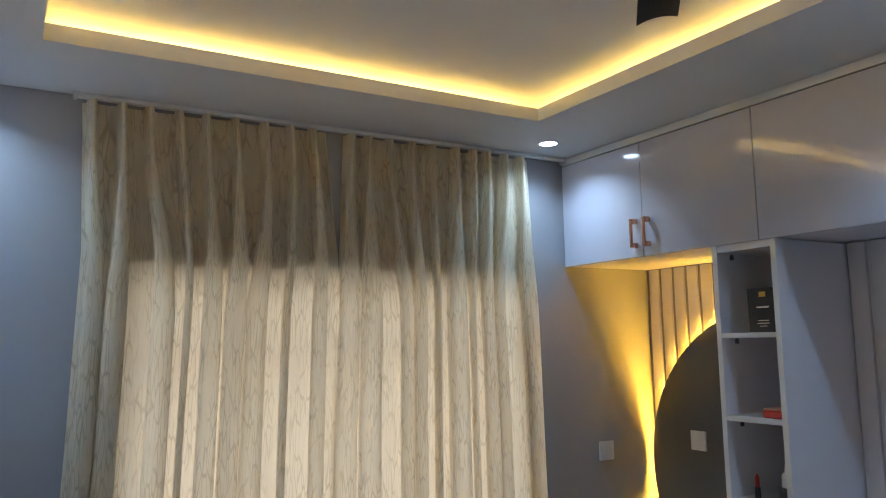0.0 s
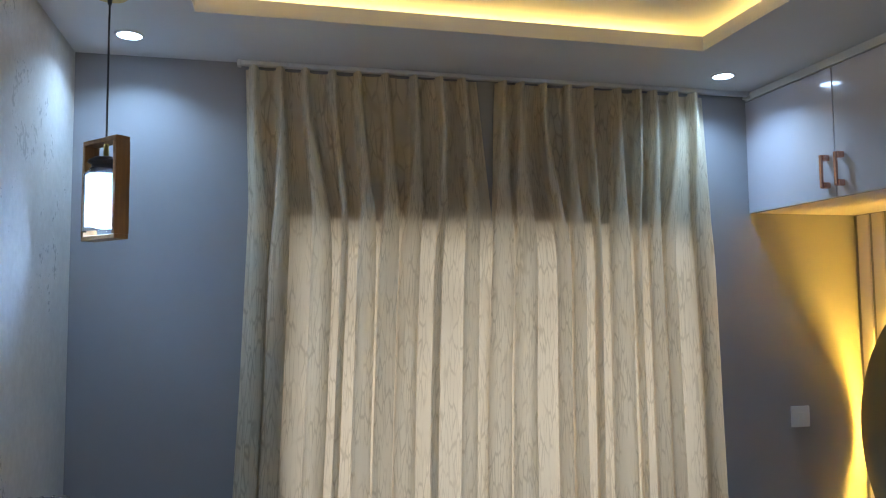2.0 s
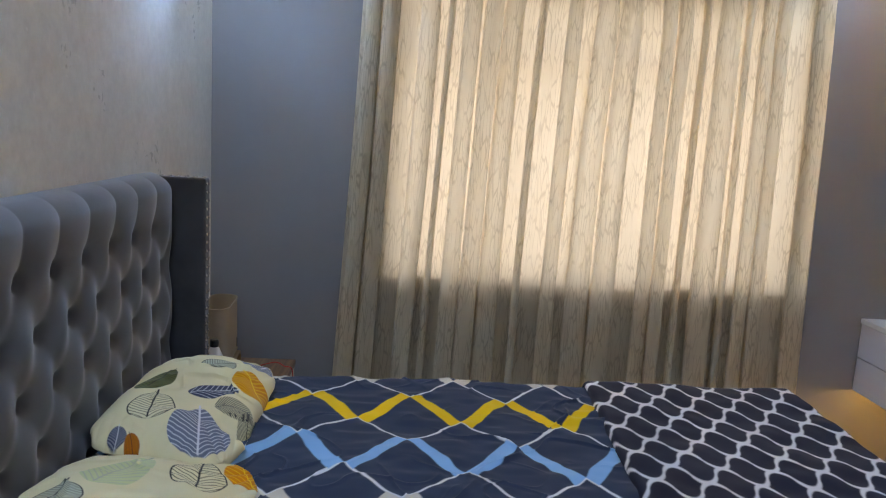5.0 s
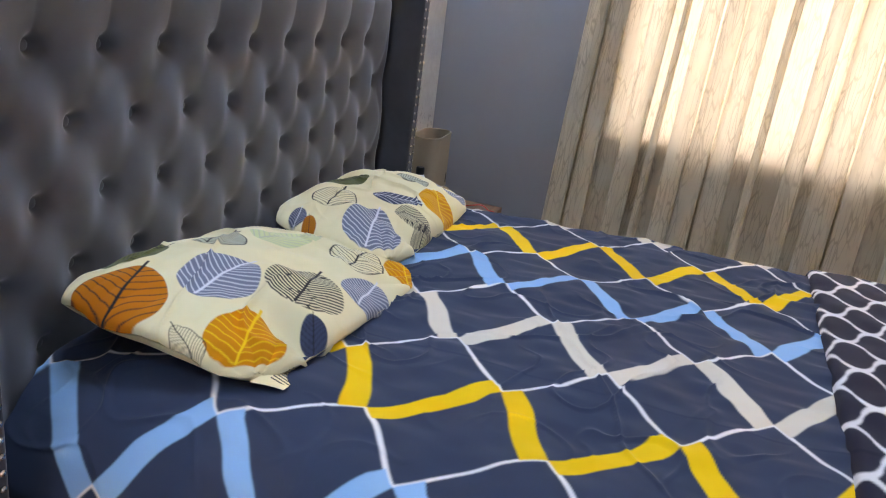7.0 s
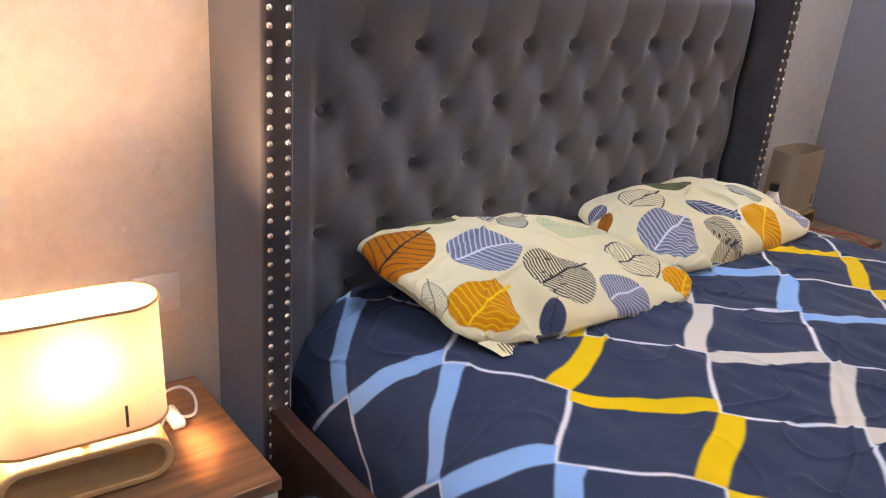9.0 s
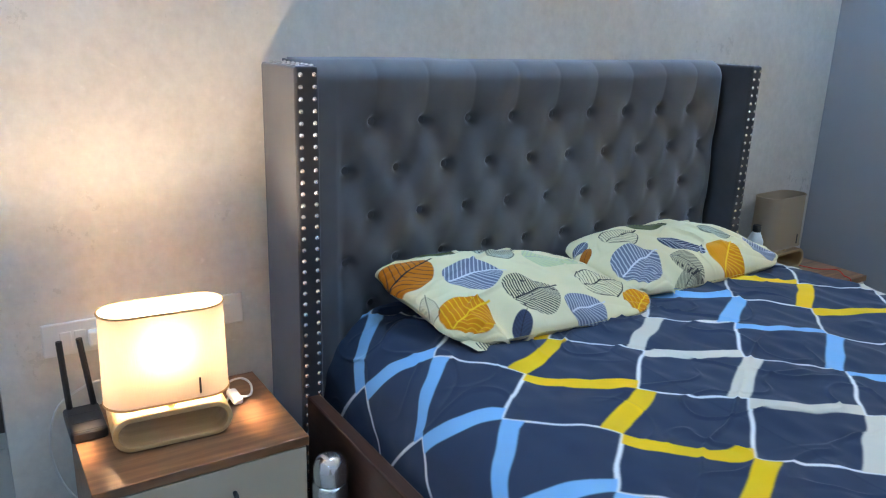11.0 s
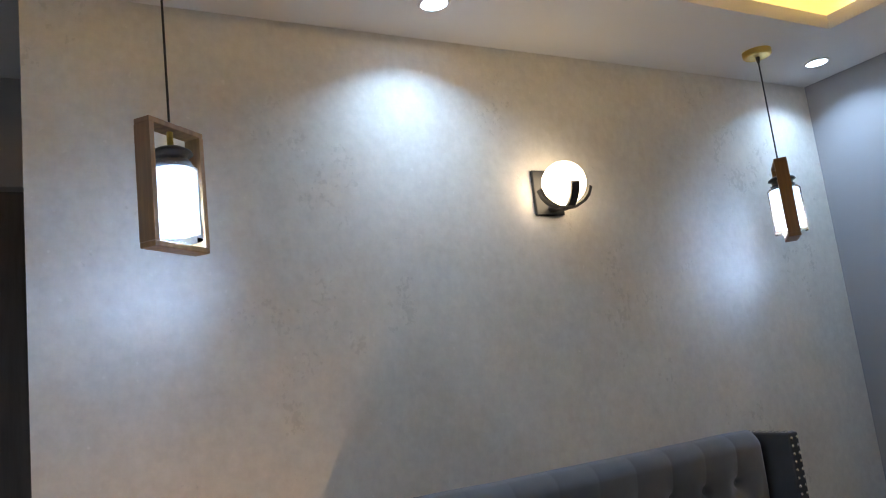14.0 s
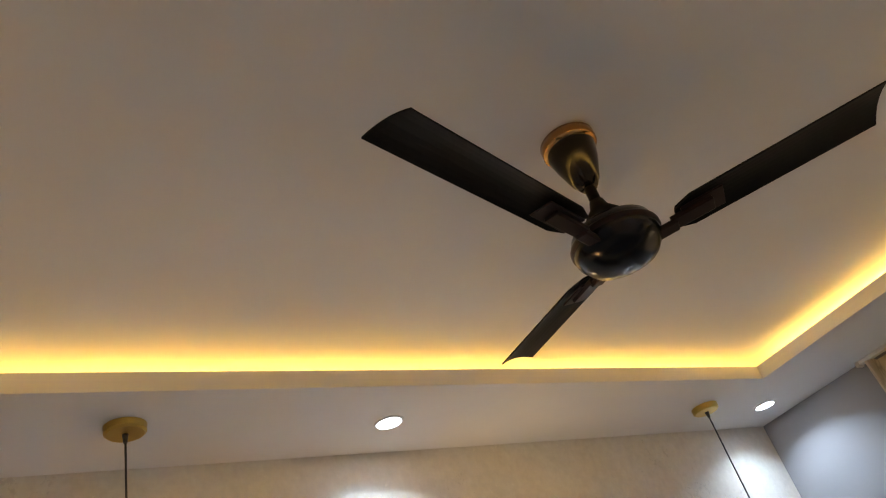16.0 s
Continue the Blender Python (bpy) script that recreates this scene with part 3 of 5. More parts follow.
for py in (C0 + 0.0184, C1 - 0.0184):
    part("edging", box(CAB + 0.004, py - 0.0186, 0.0, CAB + 0.0075, py + 0.0016, 2.098) if py < 1.8 else box(CAB + 0.004, py - 0.0016, 0.0, CAB + 0.0075, py + 0.0186, 2.098), EDGE, col)
for sz in (2.054, 1.745, 1.447):
    part("shelf_pin", lathe([(0.007, 0), (0.008, 0.012), (0.004, 0.02)], 10, m=Matrix.Translation((CAB + 0.05, C1 - 0.05, sz - 0.01))), DARKSTEEL, col)

# things on the shelves
pb = thing("perfume_box", (2.47, 1.775, 1.7745), "black perfume box with small pale lettering on a shelf", "box")
part("carton", box(-0.045, -0.062, 0, 0.045, 0.062, 0.158, 0.002), BLACK, pb)
for (yy, zz, wdt, ht) in [(0.0, 0.125, 0.026, 0.018), (0.0, 0.086, 0.05, 0.005), (0.0, 0.04, 0.045, 0.003), (0.0, 0.03, 0.05, 0.003), (0.0, 0.02, 0.03, 0.003)]:
    part("lettering", box(-0.0462, yy - wdt / 2, zz, -0.0452, yy + wdt / 2, zz + ht), BRASS if ht > 0.01 else CHROME, pb)
rb = thing("red_case", (2.47, 1.757, 1.4765), "small red plastic case with a pale lid on a shelf", "case")
part("base", box(-0.05, -0.046, 0, 0.05, 0.046, 0.026, 0.006), RED, rb)
part("lid", box(-0.049, -0.045, 0.0265, 0.049, 0.045, 0.034, 0.004), mat("pale_red_lid", (0.65, 0.32, 0.18), 0.4), rb)
bo = thing("lotion_bottle", (2.46, 1.745, 1.1835), "white bottle with a black collar on a shelf", "bottle")
part("flask", lathe([(0.028, 0), (0.032, 0.004), (0.032, 0.045), (0.026, 0.06)], 24), BLACK, bo, smooth=True)
part("cap", lathe([(0.022, 0.0602), (0.024, 0.063), (0.023, 0.10), (0.012, 0.112), (0.010, 0.135), (0.006, 0.138)], 24), WHITEPL, bo, smooth=True)
li = thing("lipstick", (2.45, 1.865, 1.1835), "red lipstick tube standing on a shelf", "lipstick")
part("tube", lathe([(0.010, 0), (0.010, 0.045), (0.008, 0.0455)], 16), BLACK, li)
part("stick", lathe([(0.0075, 0.0458), (0.0078, 0.075), (0.004, 0.09), (0, 0.091)], 16), RED, li, smooth=True)

# ---- niche: fluted panelling, round panel with a light behind its edge ----
DC, DZ, DR = 2.078, 1.175, 0.712


def half_disc(r0, r1, xa, xb, a0, a1, n=64):
    """A ring sector about the panel's centre, between two depths."""
    bm = bmesh.new()
    rows = []
    for k in range(n + 1):
        a = a0 + (a1 - a0) * k / n
        c, s = math.cos(a), math.sin(a)
        rows.append([bm.verts.new((x, DC + r * c, DZ + r * s)) for x, r in ((xa, r0), (xa, r1), (xb, r1), (xb, r0))])
    for p, q in zip(rows, rows[1:]):
        for j in range(4):
            bm.faces.new((p[j], p[(j + 1) % 4], q[(j + 1) % 4], q[j]))
    bm.faces.new(rows[0])
    bm.faces.new(rows[-1][::-1])
    return bm


disc = thing("round_wall_panel", (0, 0, 0), "dark grey half-round wall panel with a lit edge", "wall panel")
pbm = bmesh.new()
ang0, ang1 = -0.70, math.acos((C1 + 0.002 - DC) / DR)
pts = [(DC + DR * math.cos(ang0 + (ang1 - ang0) * k / 80), DZ + DR * math.sin(ang0 + (ang1 - ang0) * k / 80)) for k in range(81)]
pts = [p for p in pts if p[1] > 0.742] + [(C1 + 0.002, 0.742)]
lo_ = [pbm.verts.new((EAST - 0.045, y, z)) for y, z in pts]
hi_ = [pbm.verts.new((EAST - 0.032, y, z)) for y, z in pts]
pbm.faces.new(lo_)
pbm.faces.new(hi_[::-1])
for k in range(len(pts)):
    j = (k + 1) % len(pts)
    pbm.faces.new((lo_[k], lo_[j], hi_[j], hi_[k]))
part("panel", pbm, DISC_GREY, disc)
part("light_strip", half_disc(DR - 0.020, DR - 0.012, EAST - 0.018, EAST - 0.012, -0.62, 1.66), NICHE, disc, "bright yellow light behind the edge")


def switch_plate(m, label, gangs=1, w=0.088, h=0.088, category="switch"):
    """A wall plate that faces +x in its own frame."""
    t = thing("switch_plate" if category == "switch" else "wall_socket", (0, 0, 0), label, category)
    t.matrix_basis = m
    part("plate", box(0, -w / 2, -h / 2, 0.009, w / 2, h / 2, 0.003), WHITEPL, t)
    for g in range(gangs):
        yc = (g - (gangs - 1) / 2) * 0.03
        part("rocker", box(0.0092, yc - 0.012, -0.018, 0.0125, yc + 0.012, 0.018, 0.0015), WHITEPL, t)
    return t


switch_plate(pose(2.604, NORTH - 0.0005, 1.235, 0, 0, -90), "white light switch on the grey wall")
switch_plate(pose(EAST - 0.0455, 2.50, 1.289, 0, 0, 180), "white light switch on the round dark panel")
switch_plate(pose(-0.75, -0.1655, 1.25, 0, 0, -90), "white light switch in the passage")

# ---- floating drawer desk ----
dk = thing("drawer_desk", (0, 0, 0), "white wall-hung desk unit with two drawers", "desk")
part("body", box(2.53, C1 + 0.002, 0.42, EAST - 0.03, NORTH - 0.003, 0.712), BOARD, dk)
part("worktop", box(2.503, C1 + 0.002, 0.714, EAST - 0.03, NORTH - 0.003, 0.736, 0.002), EDGE, dk)
for z0_, z1_ in ((0.415, 0.562), (0.566, 0.711)):
    dw = part("drawer", box(2.508, C1 + 0.004, z0_, 2.5285, NORTH - 0.005, z1_, 0.001), BOARD, dk)
    zc = (z0_ + z1_) / 2 + 0.028
    part("handle", tube(bend([(2.508, 2.465, zc + 0.03), (2.486, 2.463, zc + 0.008), (2.478, 2.45, zc), (2.478, 2.33, zc), (2.486, 2.317, zc + 0.008), (2.508, 2.315, zc + 0.03)], 6), 0.006), DARKSTEEL, dw)
part("under_light", box(2.56, 2.05, 0.409, 2.575, 2.77, 0.4185), UNDER, dk, "yellow light strip under the drawers")
ty = thing("dark_tray", (2.70, 2.44, 0.7365), "dark shallow tray lying on the white desk", "tray")
tb = bmesh.new()
box(-0.11, -0.17, 0, 0.11, 0.17, 0.006, 0.002, tb)
part("base", tb, BLACK, ty)
for a in ((-0.112, -0.172, 0.112, -0.164), (-0.112, 0.164, 0.112, 0.172), (-0.112, -0.1638, -0.104, 0.1638), (0.104, -0.1638, 0.112, 0.1638)):
    part("rim", box(a[0], a[1], 0.0, a[2], a[3], 0.02, 0.001), BLACK, ty)

# ---- downlights ----
dl = thing("downlight", (0, 0, 0), "round recessed downlight glowing cool white", "downlight", "recessed downlights")
part("trim_ring", lathe([(0.039, 0.0), (0.039, -0.004), (0.044, -0.005), (0.048, -0.001), (0.048, 0.0)], 32), WHITEPL, dl, smooth=True)
part("lens", lathe([(0.0, -0.0035), (0.038, -0.0035), (0.038, -0.001), (0.0, -0.001)], 32), DOWN, dl, "glowing white lens")
beam = new("beam", bpy.data.lights.new("beam", "AREA"))
beam.data.shape, beam.data.size, beam.data.spread = "DISK", 0.07, radians(130)
beam.data.energy, beam.data.color = SPOT_W, (0.37, 0.63, 1.0)
beam.location = (0, 0, -0.007)
beam.parent = dl
dl.location = (-0.061, 2.596, CEIL)
for at in [(-0.059, 0.869, CEIL), (-0.06, -0.858, CEIL), (2.145, 2.594, CEIL), (2.145, 0.869, CEIL), (2.145, -0.858, CEIL)]:
    copy_thing(dl, pose(*at))


# ---- pendant lamps ----
def pendant():
    t = thing("pendant_lamp", (0, 0, CEIL), "pendant lamp with a wooden frame round a lit glass cylinder", "pendant lamp", "bedside pendant lamps")
    part("canopy", lathe([(0.0, -0.022), (0.045, -0.022), (0.051, -0.017), (0.052, 0.0)], 36), BRASS, t, "brass ceiling canopy")
    part("cord", tube([(0, 0, -0.0222), (0, 0, -0.4295)], 0.0028), BLACK, t)
    part("cord_grip", lathe([(0.005, -0.045), (0.008, -0.0225)], 12), BLACK, t)
    fr = bmesh.new()
    W2, T, DP = 0.084, 0.013, 0.021
    zt, zb = -0.430, -0.712
    box(-W2, -DP, zt - T, W2, DP, zt, 0.002, fr)
    box(-W2, -DP, zb, W2, DP, zb + T, 0.002, fr)
    box(-W2, -DP, zb + T, -W2 + T, DP, zt - T, 0.0, fr)
    box(W2 - T, -DP, zb + T, W2, DP, zt - T, 0.0, fr)
    part("wooden_frame", fr, PENDWOOD, t, "brown wooden rectangular frame")
    part("stem", lathe([(0.007, -0.478), (0.007, -0.4402), (0.0095, -0.438)], 16), BRASS, t, smooth=True)
    part("cap", lathe([(0.0, -0.480), (0.030, -0.482), (0.044, -0.490), (0.047, -0.497), (0.036, -0.502), (0.036, -0.512), (0.042, -0.515), (0.036, -0.520), (0.034, -0.530), (0.0, -0.530)], 36), BLACK, t, "black ribbed lamp cap", True)
    g = bmesh.new()
    for r in (0.056, 0.0535):
        lathe([(r * 0.8, -0.5215), (r, -0.532), (r, -0.690)], 36, g)
    bmesh.ops.delete(g, geom=[f for f in g.faces if len(f.verts) > 4], context="FACES_ONLY")
    go = part("outer_glass", g, GLASS, t, "clear glass cylinder", True)
    go.visible_shadow = False
    f = bmesh.new()
    lathe([(0.030, -0.5312), (0.040, -0.538), (0.040, -0.676)], 36, f)
    bmesh.ops.delete(f, geom=[q for q in f.faces if len(q.verts) > 4], context="FACES_ONLY")
    part("frosted_glass", f, FROST, t, "white frosted inner cylinder", True)
    part("bulb", lathe([(0.0, -0.682), (0.018, -0.679), (0.027, -0.668), (0.029, -0.655), (0.022, -0.625), (0.014, -0.60), (0.0, -0.598)], 24), BULB, t, "glowing cool white bulb", True)
    return t


p1 = pendant()
p1.matrix_basis = pose(-0.013, 0.121, CEIL, 0, 0, 129)
copy_thing(p1, pose(-0.052, 2.228, CEIL, 0, 0, 131))

# ---- wall sconce ----
sc = thing("wall_sconce", (WEST, 1.336, 2.123), "black wall sconce holding a glowing white globe", "wall lamp")
part("back_plate", box(0.0005, -0.056, -0.075, 0.014, 0.056, 0.075, 0.003), BLACK, sc)
part("arm", tube(bend([(0.014, 0.0, -0.055), (0.06, 0.0, -0.064), (0.09, 0.0, -0.070)], 6), 0.010), BLACK, sc)
for a in (75, -15, 165, -105):
    ca, sa = math.cos(radians(a)), math.sin(radians(a))
    pr = [(0.0, -0.073), (0.03, -0.070), (0.058, -0.054), (0.076, -0.034), (0.086, -0.008)]
    cl = bmesh.new()
    ring = []
    for r, z in pr:
        side = Vector((-sa, ca, 0)) * 0.013
        c = Vector((0.098 + r * ca, r * sa, z))
        n_ = Vector((ca, sa, -0.6)).normalized() * 0.005
        ring.append([cl.verts.new(c + side + n_), cl.verts.new(c - side + n_), cl.verts.new(c - side - n_), cl.verts.new(c + side - n_)])
    for p, q in zip(ring, ring[1:]):
        for j in range(4):
            cl.faces.new((p[j], p[(j + 1) % 4], q[(j + 1) % 4], q[j]))
    cl.faces.new(ring[0])
    cl.faces.new(ring[-1][::-1])
    part("claw", cl, BLACK, sc)
gl = bmesh.new()
bmesh.ops.create_uvsphere(gl, u_segments=40, v_segments=24, radius=0.071, matrix=Matrix.Translation((0.098, 0, 0.008)))
part("globe", gl, GLOBE, sc, "glowing white glass globe", True)

# ---- ceiling fan ----
FX, FY, FZ = 1.026, 0.868, 2.497
fan = thing("ceiling_fan", (FX, FY, FZ), "dark brown three-bladed ceiling fan hanging from the tray", "ceiling fan")
part("canopy", lathe([(0.0, 0.096), (0.018, 0.098), (0.030, 0.118), (0.046, 0.168), (0.054, 0.203), (0.056, 0.2325)], 36), FANMOTOR, fan, smooth=True)
part("canopy_ring", lathe([(0.0562, 0.204), (0.0605, 0.210), (0.0605, 0.231), (0.0562, 0.2325)], 36), FANGLOSS, fan, "polished ring", True)
part("rod", lathe([(0.012, 0.0), (0.012, 0.098)], 16), FANBROWN, fan, smooth=True)
part("collar", lathe([(0.0, 0.0), (0.040, 0.001), (0.038, 0.020), (0.020, 0.042), (0.015, 0.06), (0.0125, 0.061)], 28), FANBROWN, fan, smooth=True)
part("motor_housing", lathe([(0.0, -0.098), (0.045, -0.094), (0.072, -0.084), (0.087, -0.064), (0.090, -0.040), (0.083, -0.020), (0.062, -0.006), (0.0, -0.0005)], 44), FANMOTOR, fan, smooth=True)
part("motor_trim", lathe([(0.0902, -0.050), (0.0922, -0.046), (0.0922, -0.040), (0.0902, -0.036)], 44), FANRED, fan, "polished trim ring", True)
for a in FAN_ANGLES:
    rot = Matrix.Rotation(radians(a), 4, "Z")
    br = bmesh.new()
    box(0.070, -0.014, -0.016, 0.12, 0.014, -0.004, 0.003, br)
    box(0.11, -0.016, -0.010, 0.20, 0.016, 0.002, 0.002, br)
    box(0.135, -0.026, -0.002, 0.225, 0.026, 0.002, 0.001, br)
    bmesh.ops.transform(br, matrix=rot @ Matrix.Translation((0, 0, -0.066)) @ Matrix.Rotation(radians(-8), 4, "Y") @ Matrix.Rotation(radians(-10), 4, "X"), verts=br.verts)
    n_seg = 14
    P = np.zeros((n_seg + 1, 9, 3))
    for i in range(n_seg + 1):
        s = i / n_seg
        r = 0.128 + (0.575 - 0.128) * s
        half = (0.043 + 0.006 * s) * (1.0 if s > 0.06 else 0.7 + 5 * s)
        for j in range(9):
            q = -1 + 2 * j / 8
            skew = 0.020 * (q + 1) / 2 * (s > 0.97)
            P[i, j] = (r - skew, half * q, 0.009 * (1 - q * q) + 0.003)
    me = bmesh.new()
    V = [[[me.verts.new(P[i, j] + np.array([0, 0, dz])) for j in range(9)] for i in range(n_seg + 1)] for dz in (0.0, 0.004)]
    for i in range(n_seg):
        for j in range(8):
            me.faces.new((V[0][i][j], V[0][i + 1][j], V[0][i + 1][j + 1], V[0][i][j + 1]))
            me.faces.new((V[1][i][j], V[1][i][j + 1], V[1][i + 1][j + 1], V[1][i + 1][j]))
        me.faces.new((V[0][i][0], V[1][i][0], V[1][i + 1][0], V[0][i + 1][0]))
        me.faces.new((V[0][i][8], V[0][i + 1][8], V[1][i + 1][8], V[1][i][8]))
    for j in range(8):
        me.faces.new((V[0][0][j], V[0][0][j + 1], V[1][0][j + 1], V[1][0][j]))
        me.faces.new((V[0][-1][j], V[1][-1][j], V[1][-1][j + 1], V[0][-1][j + 1]))
    bmesh.ops.transform(me, matrix=rot @ Matrix.Translation((0, 0, -0.066)) @ Matrix.Rotation(radians(-8), 4, "Y") @ Matrix.Rotation(radians(-10), 4, "X"), verts=me.verts)
    bl = part("blade", me, FANBROWN, fan)
    part("blade_bracket", br, FANRED, bl, "reddish bronze bracket")

# ---- bed ----
BS, BN, BX0, BX1, TOP = 0.515, 2.135, -0.12, 1.80, 0.630
bed = thing("bed", (0.8, 1.3, 0), "double bed with a tufted grey velvet winged headboard", "bed")
bedm = Matrix.Translation((-0.8, -1.3, 0))


def bpart(name, bm, material, parent=None, label="", smooth=False):
    if isinstance(bm, bmesh.types.BMesh):
        bmesh.ops.transform(bm, matrix=bedm, verts=bm.verts)
    else:
        bm.transform(bedm)
    return part(name, bm, material, parent or bed, label, smooth)


bpart("side_rail", box(-0.10, 0.462, 0.14, 1.84, 0.497, 0.470, 0.005), DARKWOOD, label="dark stained wooden rail")
bpart("side_rail", box(-0.10, 2.148, 0.14, 1.84, 2.183, 0.470, 0.005), DARKWOOD, label="dark stained wooden rail")
bpart("foot_rail", box(1.805, 0.4975, 0.14, 1.84, 2.1475, 0.470, 0.005), DARKWOOD, label="dark stained wooden rail")
bpart("slat_base", box(-0.10, 0.4975, 0.25, 1.8045, 2.1475, 0.30), DARKWOOD)
for lx, ly in ((1.77, 0.50), (1.77, 2.09), (-0.08, 0.50), (-0.08, 2.09)):
    bpart("leg", box(lx, ly, 0.0, lx + 0.06, ly + 0.06, 0.249, 0.004), DARKWOOD)

# tufted panel
HY0, HY1, HZ1 = 0.507, 2.054, 1.264
BY, BZ = 0.1488, 0.1225
BTN0 = (0.716, 1.108)
ny, nz = 420, 240
yy = np.linspace(HY0, HY1, ny)
zz = np.linspace(0.38, HZ1, nz)
Yg, Zg = np.meshgrid(yy, zz)
p = (Yg - BTN0[0]) / BY + (Zg - BTN0[1]) / (2 * BZ)
q = (Yg - BTN0[0]) / BY - (Zg - BTN0[1]) / (2 * BZ)


def fold(a):
    return np.abs(np.sin(np.pi * a))


cush = np.clip(fold(p) * fold(q), 0, 1) ** 1.7
pleat = fold((Yg - BTN0[0]) / BY) ** 0.8
above = np.clip((Zg - BTN0[1]) / 0.03, 0, 1)
edge_side = np.clip(np.minimum(Yg - 0.60, 2.02 - Yg) / 0.02, 0, 1)
cush = cush * (1 - above) + pleat * above
dimple = np.zeros_like(Yg)
buttons = []
for rw in range(6):
    for k in range(-1, 12):
        by = BTN0[0] + BY * (k + 0.5 * (rw % 2) - (1 if rw % 2 else 0))
        bz = BTN0[1] - BZ * rw
        if 0.60 < by < 2.03 and bz > 0.50:
            buttons.append((by, bz))
            rr = (Yg - by) ** 2 + (Zg - bz) ** 2
            dimple += 0.66 * np.exp(-rr / 0.0155 ** 2) + 0.34 * np.exp(-rr / 0.052 ** 2)
rim = np.minimum(Yg - HY0, HY1 - Yg)
round_side = np.sqrt(np.clip(1 - (1 - np.clip(rim / 0.05, 0, 1)) ** 2, 0, 1))
topd = HZ1 - Zg
round_top = np.sqrt(np.clip(1 - (1 - np.clip(topd / 0.055, 0, 1)) ** 2, 0, 1))
Xg = -0.255 + (0.057 + 0.010 * (cush * edge_side + (1 - edge_side) * 0.9)) * round_side * round_top - 0.046 * np.clip(dimple, 0, 1) + 0.012 * round_top
P = np.stack([Xg, Yg, Zg + 0.004 * smooth_noise(Yg, Zg, 0.15, 4) * above], -1)
hbd = bpart("tufted_panel", grid_mesh("tufted_panel", P, VELVET), None, label="button-tufted grey velvet panel")
bpart("backing", box(-0.272, HY0 - 0.004, 0.05, -0.2455, HY1 + 0.004, HZ1 - 0.004), VELVET)
bt = bmesh.new()
lathe([(0.0125, 0.0), (0.0125, 0.003), (0.009, 0.0065), (0.004, 0.008), (0.0, 0.0082)], 14, bt, Matrix.Rotation(radians(90), 4, "Y"))
bme = finish("button", bt, VELVET, True)
for by, bz in buttons:
    ob = new("button", bme)
    ob.parent = hbd
    ob.location = (-0.2275 - 0.8, by - 1.3, bz)

# wings, their shade put into the velvet's colour, with rows of nails
nl = bmesh.new()
lathe([(0.0060, 0.0), (0.0056, 0.0022), (0.0035, 0.0042), (0.0, 0.005)], 8, nl)
nme = finish("nail", nl, NAIL, True)
for y0_, y1_, xf in ((0.449, 0.505, -0.060), (2.056, 2.107, -0.090)):
    wing = bpart("wing", box(-0.272, y0_, 0.05, xf, y1_, 1.252, 0.007, None, 3), SHADEDVELVET, label="grey velvet wing, shade put into its colour, with rows of shiny nails")
    for yn in (y0_ + 0.012, y1_ - 0.012):
        for k in range(40):
            ob = new("nail", nme)
            ob.parent = wing
            ob.matrix_basis = Matrix.Translation((xf - 0.8, yn - 1.3, 1.235 - 0.0262 * k)) @ Matrix.Rotation(radians(90), 4, "Y")
    for yn in (y0_ + 0.012, y1_ - 0.012):
        for k in range(7):
            ob = new("nail", nme)
            ob.parent = wing
            ob.matrix_basis = Matrix.Translation((xf - 0.014 - 0.0262 * k - 0.8, yn - 1.3, 1.252))
bpart("mattress", box(-0.115, 0.70, 0.301, BX1 - 0.012, BN - 0.012, TOP - 0.05, 0.04, None, 4), mat("white_mattress_ticking", (0.7, 0.7, 0.68), 0.8), smooth=True)

# ---- duvet: navy print of zigzag bands on a diagonal net of white lines ----
R = 0.085


def across(s):
    """Place across the bed (y, z) of a sheet that lies on top and turns down at both sides; s is measured along the cloth."""
    y = np.clip(s, BS + R, BN - R)
    z = np.full_like(s, TOP)
    over_n = np.clip(s - (BN - R), 0, None)
    for over, sgn in ((over_n, 1),):
        a = np.clip(over / R, 0, math.pi / 2)
        y = y + sgn * R * np.sin(a) * (over > 0)
        z = z - R * (1 - np.cos(a)) * (over > 0)
        z = z - np.clip(over - R * math.pi / 2, 0, None)
    # the south edge sags, then slopes down to the rail
    py = np.array([1.05, 0.95, 0.85, 0.74, 0.68, 0.63, 0.595, 0.573, 0.562, 0.556])
    pz = TOP - np.array([0.0, 0.004, 0.012, 0.020, 0.034, 0.066, 0.115, 0.17, 0.25, 0.36])
    arc = 1.05 - np.concatenate([[0], np.cumsum(np.hypot(np.diff(py), np.diff(pz)))])
    fine_s = np.linspace(arc[-1], 1.05, 240)
    ker = np.hanning(17) / np.hanning(17).sum()
    fy = np.convolve(np.pad(np.interp(fine_s, arc[::-1], py[::-1]), 8, mode="edge"), ker, "valid")
    fz = np.convolve(np.pad(np.interp(fine_s, arc[::-1], pz[::-1]), 8, mode="edge"), ker, "valid")
    low = s < 1.03
    y = np.where(low, np.interp(s, fine_s, fy), y)
    z = np.where(low, np.interp(s, fine_s, fz), z)
    return y, z


def flared(x, s, y, z):
    """Towards the foot the south edge bulges and hangs further out."""
    k = np.clip((x - 0.08) / 0.42, 0, 1)
    k = k * k * (3 - 2 * k)
    return y - 0.052 * k * np.clip((0.95 - y) / 0.33, 0, 1), z + 0.011 * np.exp(-((s - 0.77) / 0.09) ** 2)


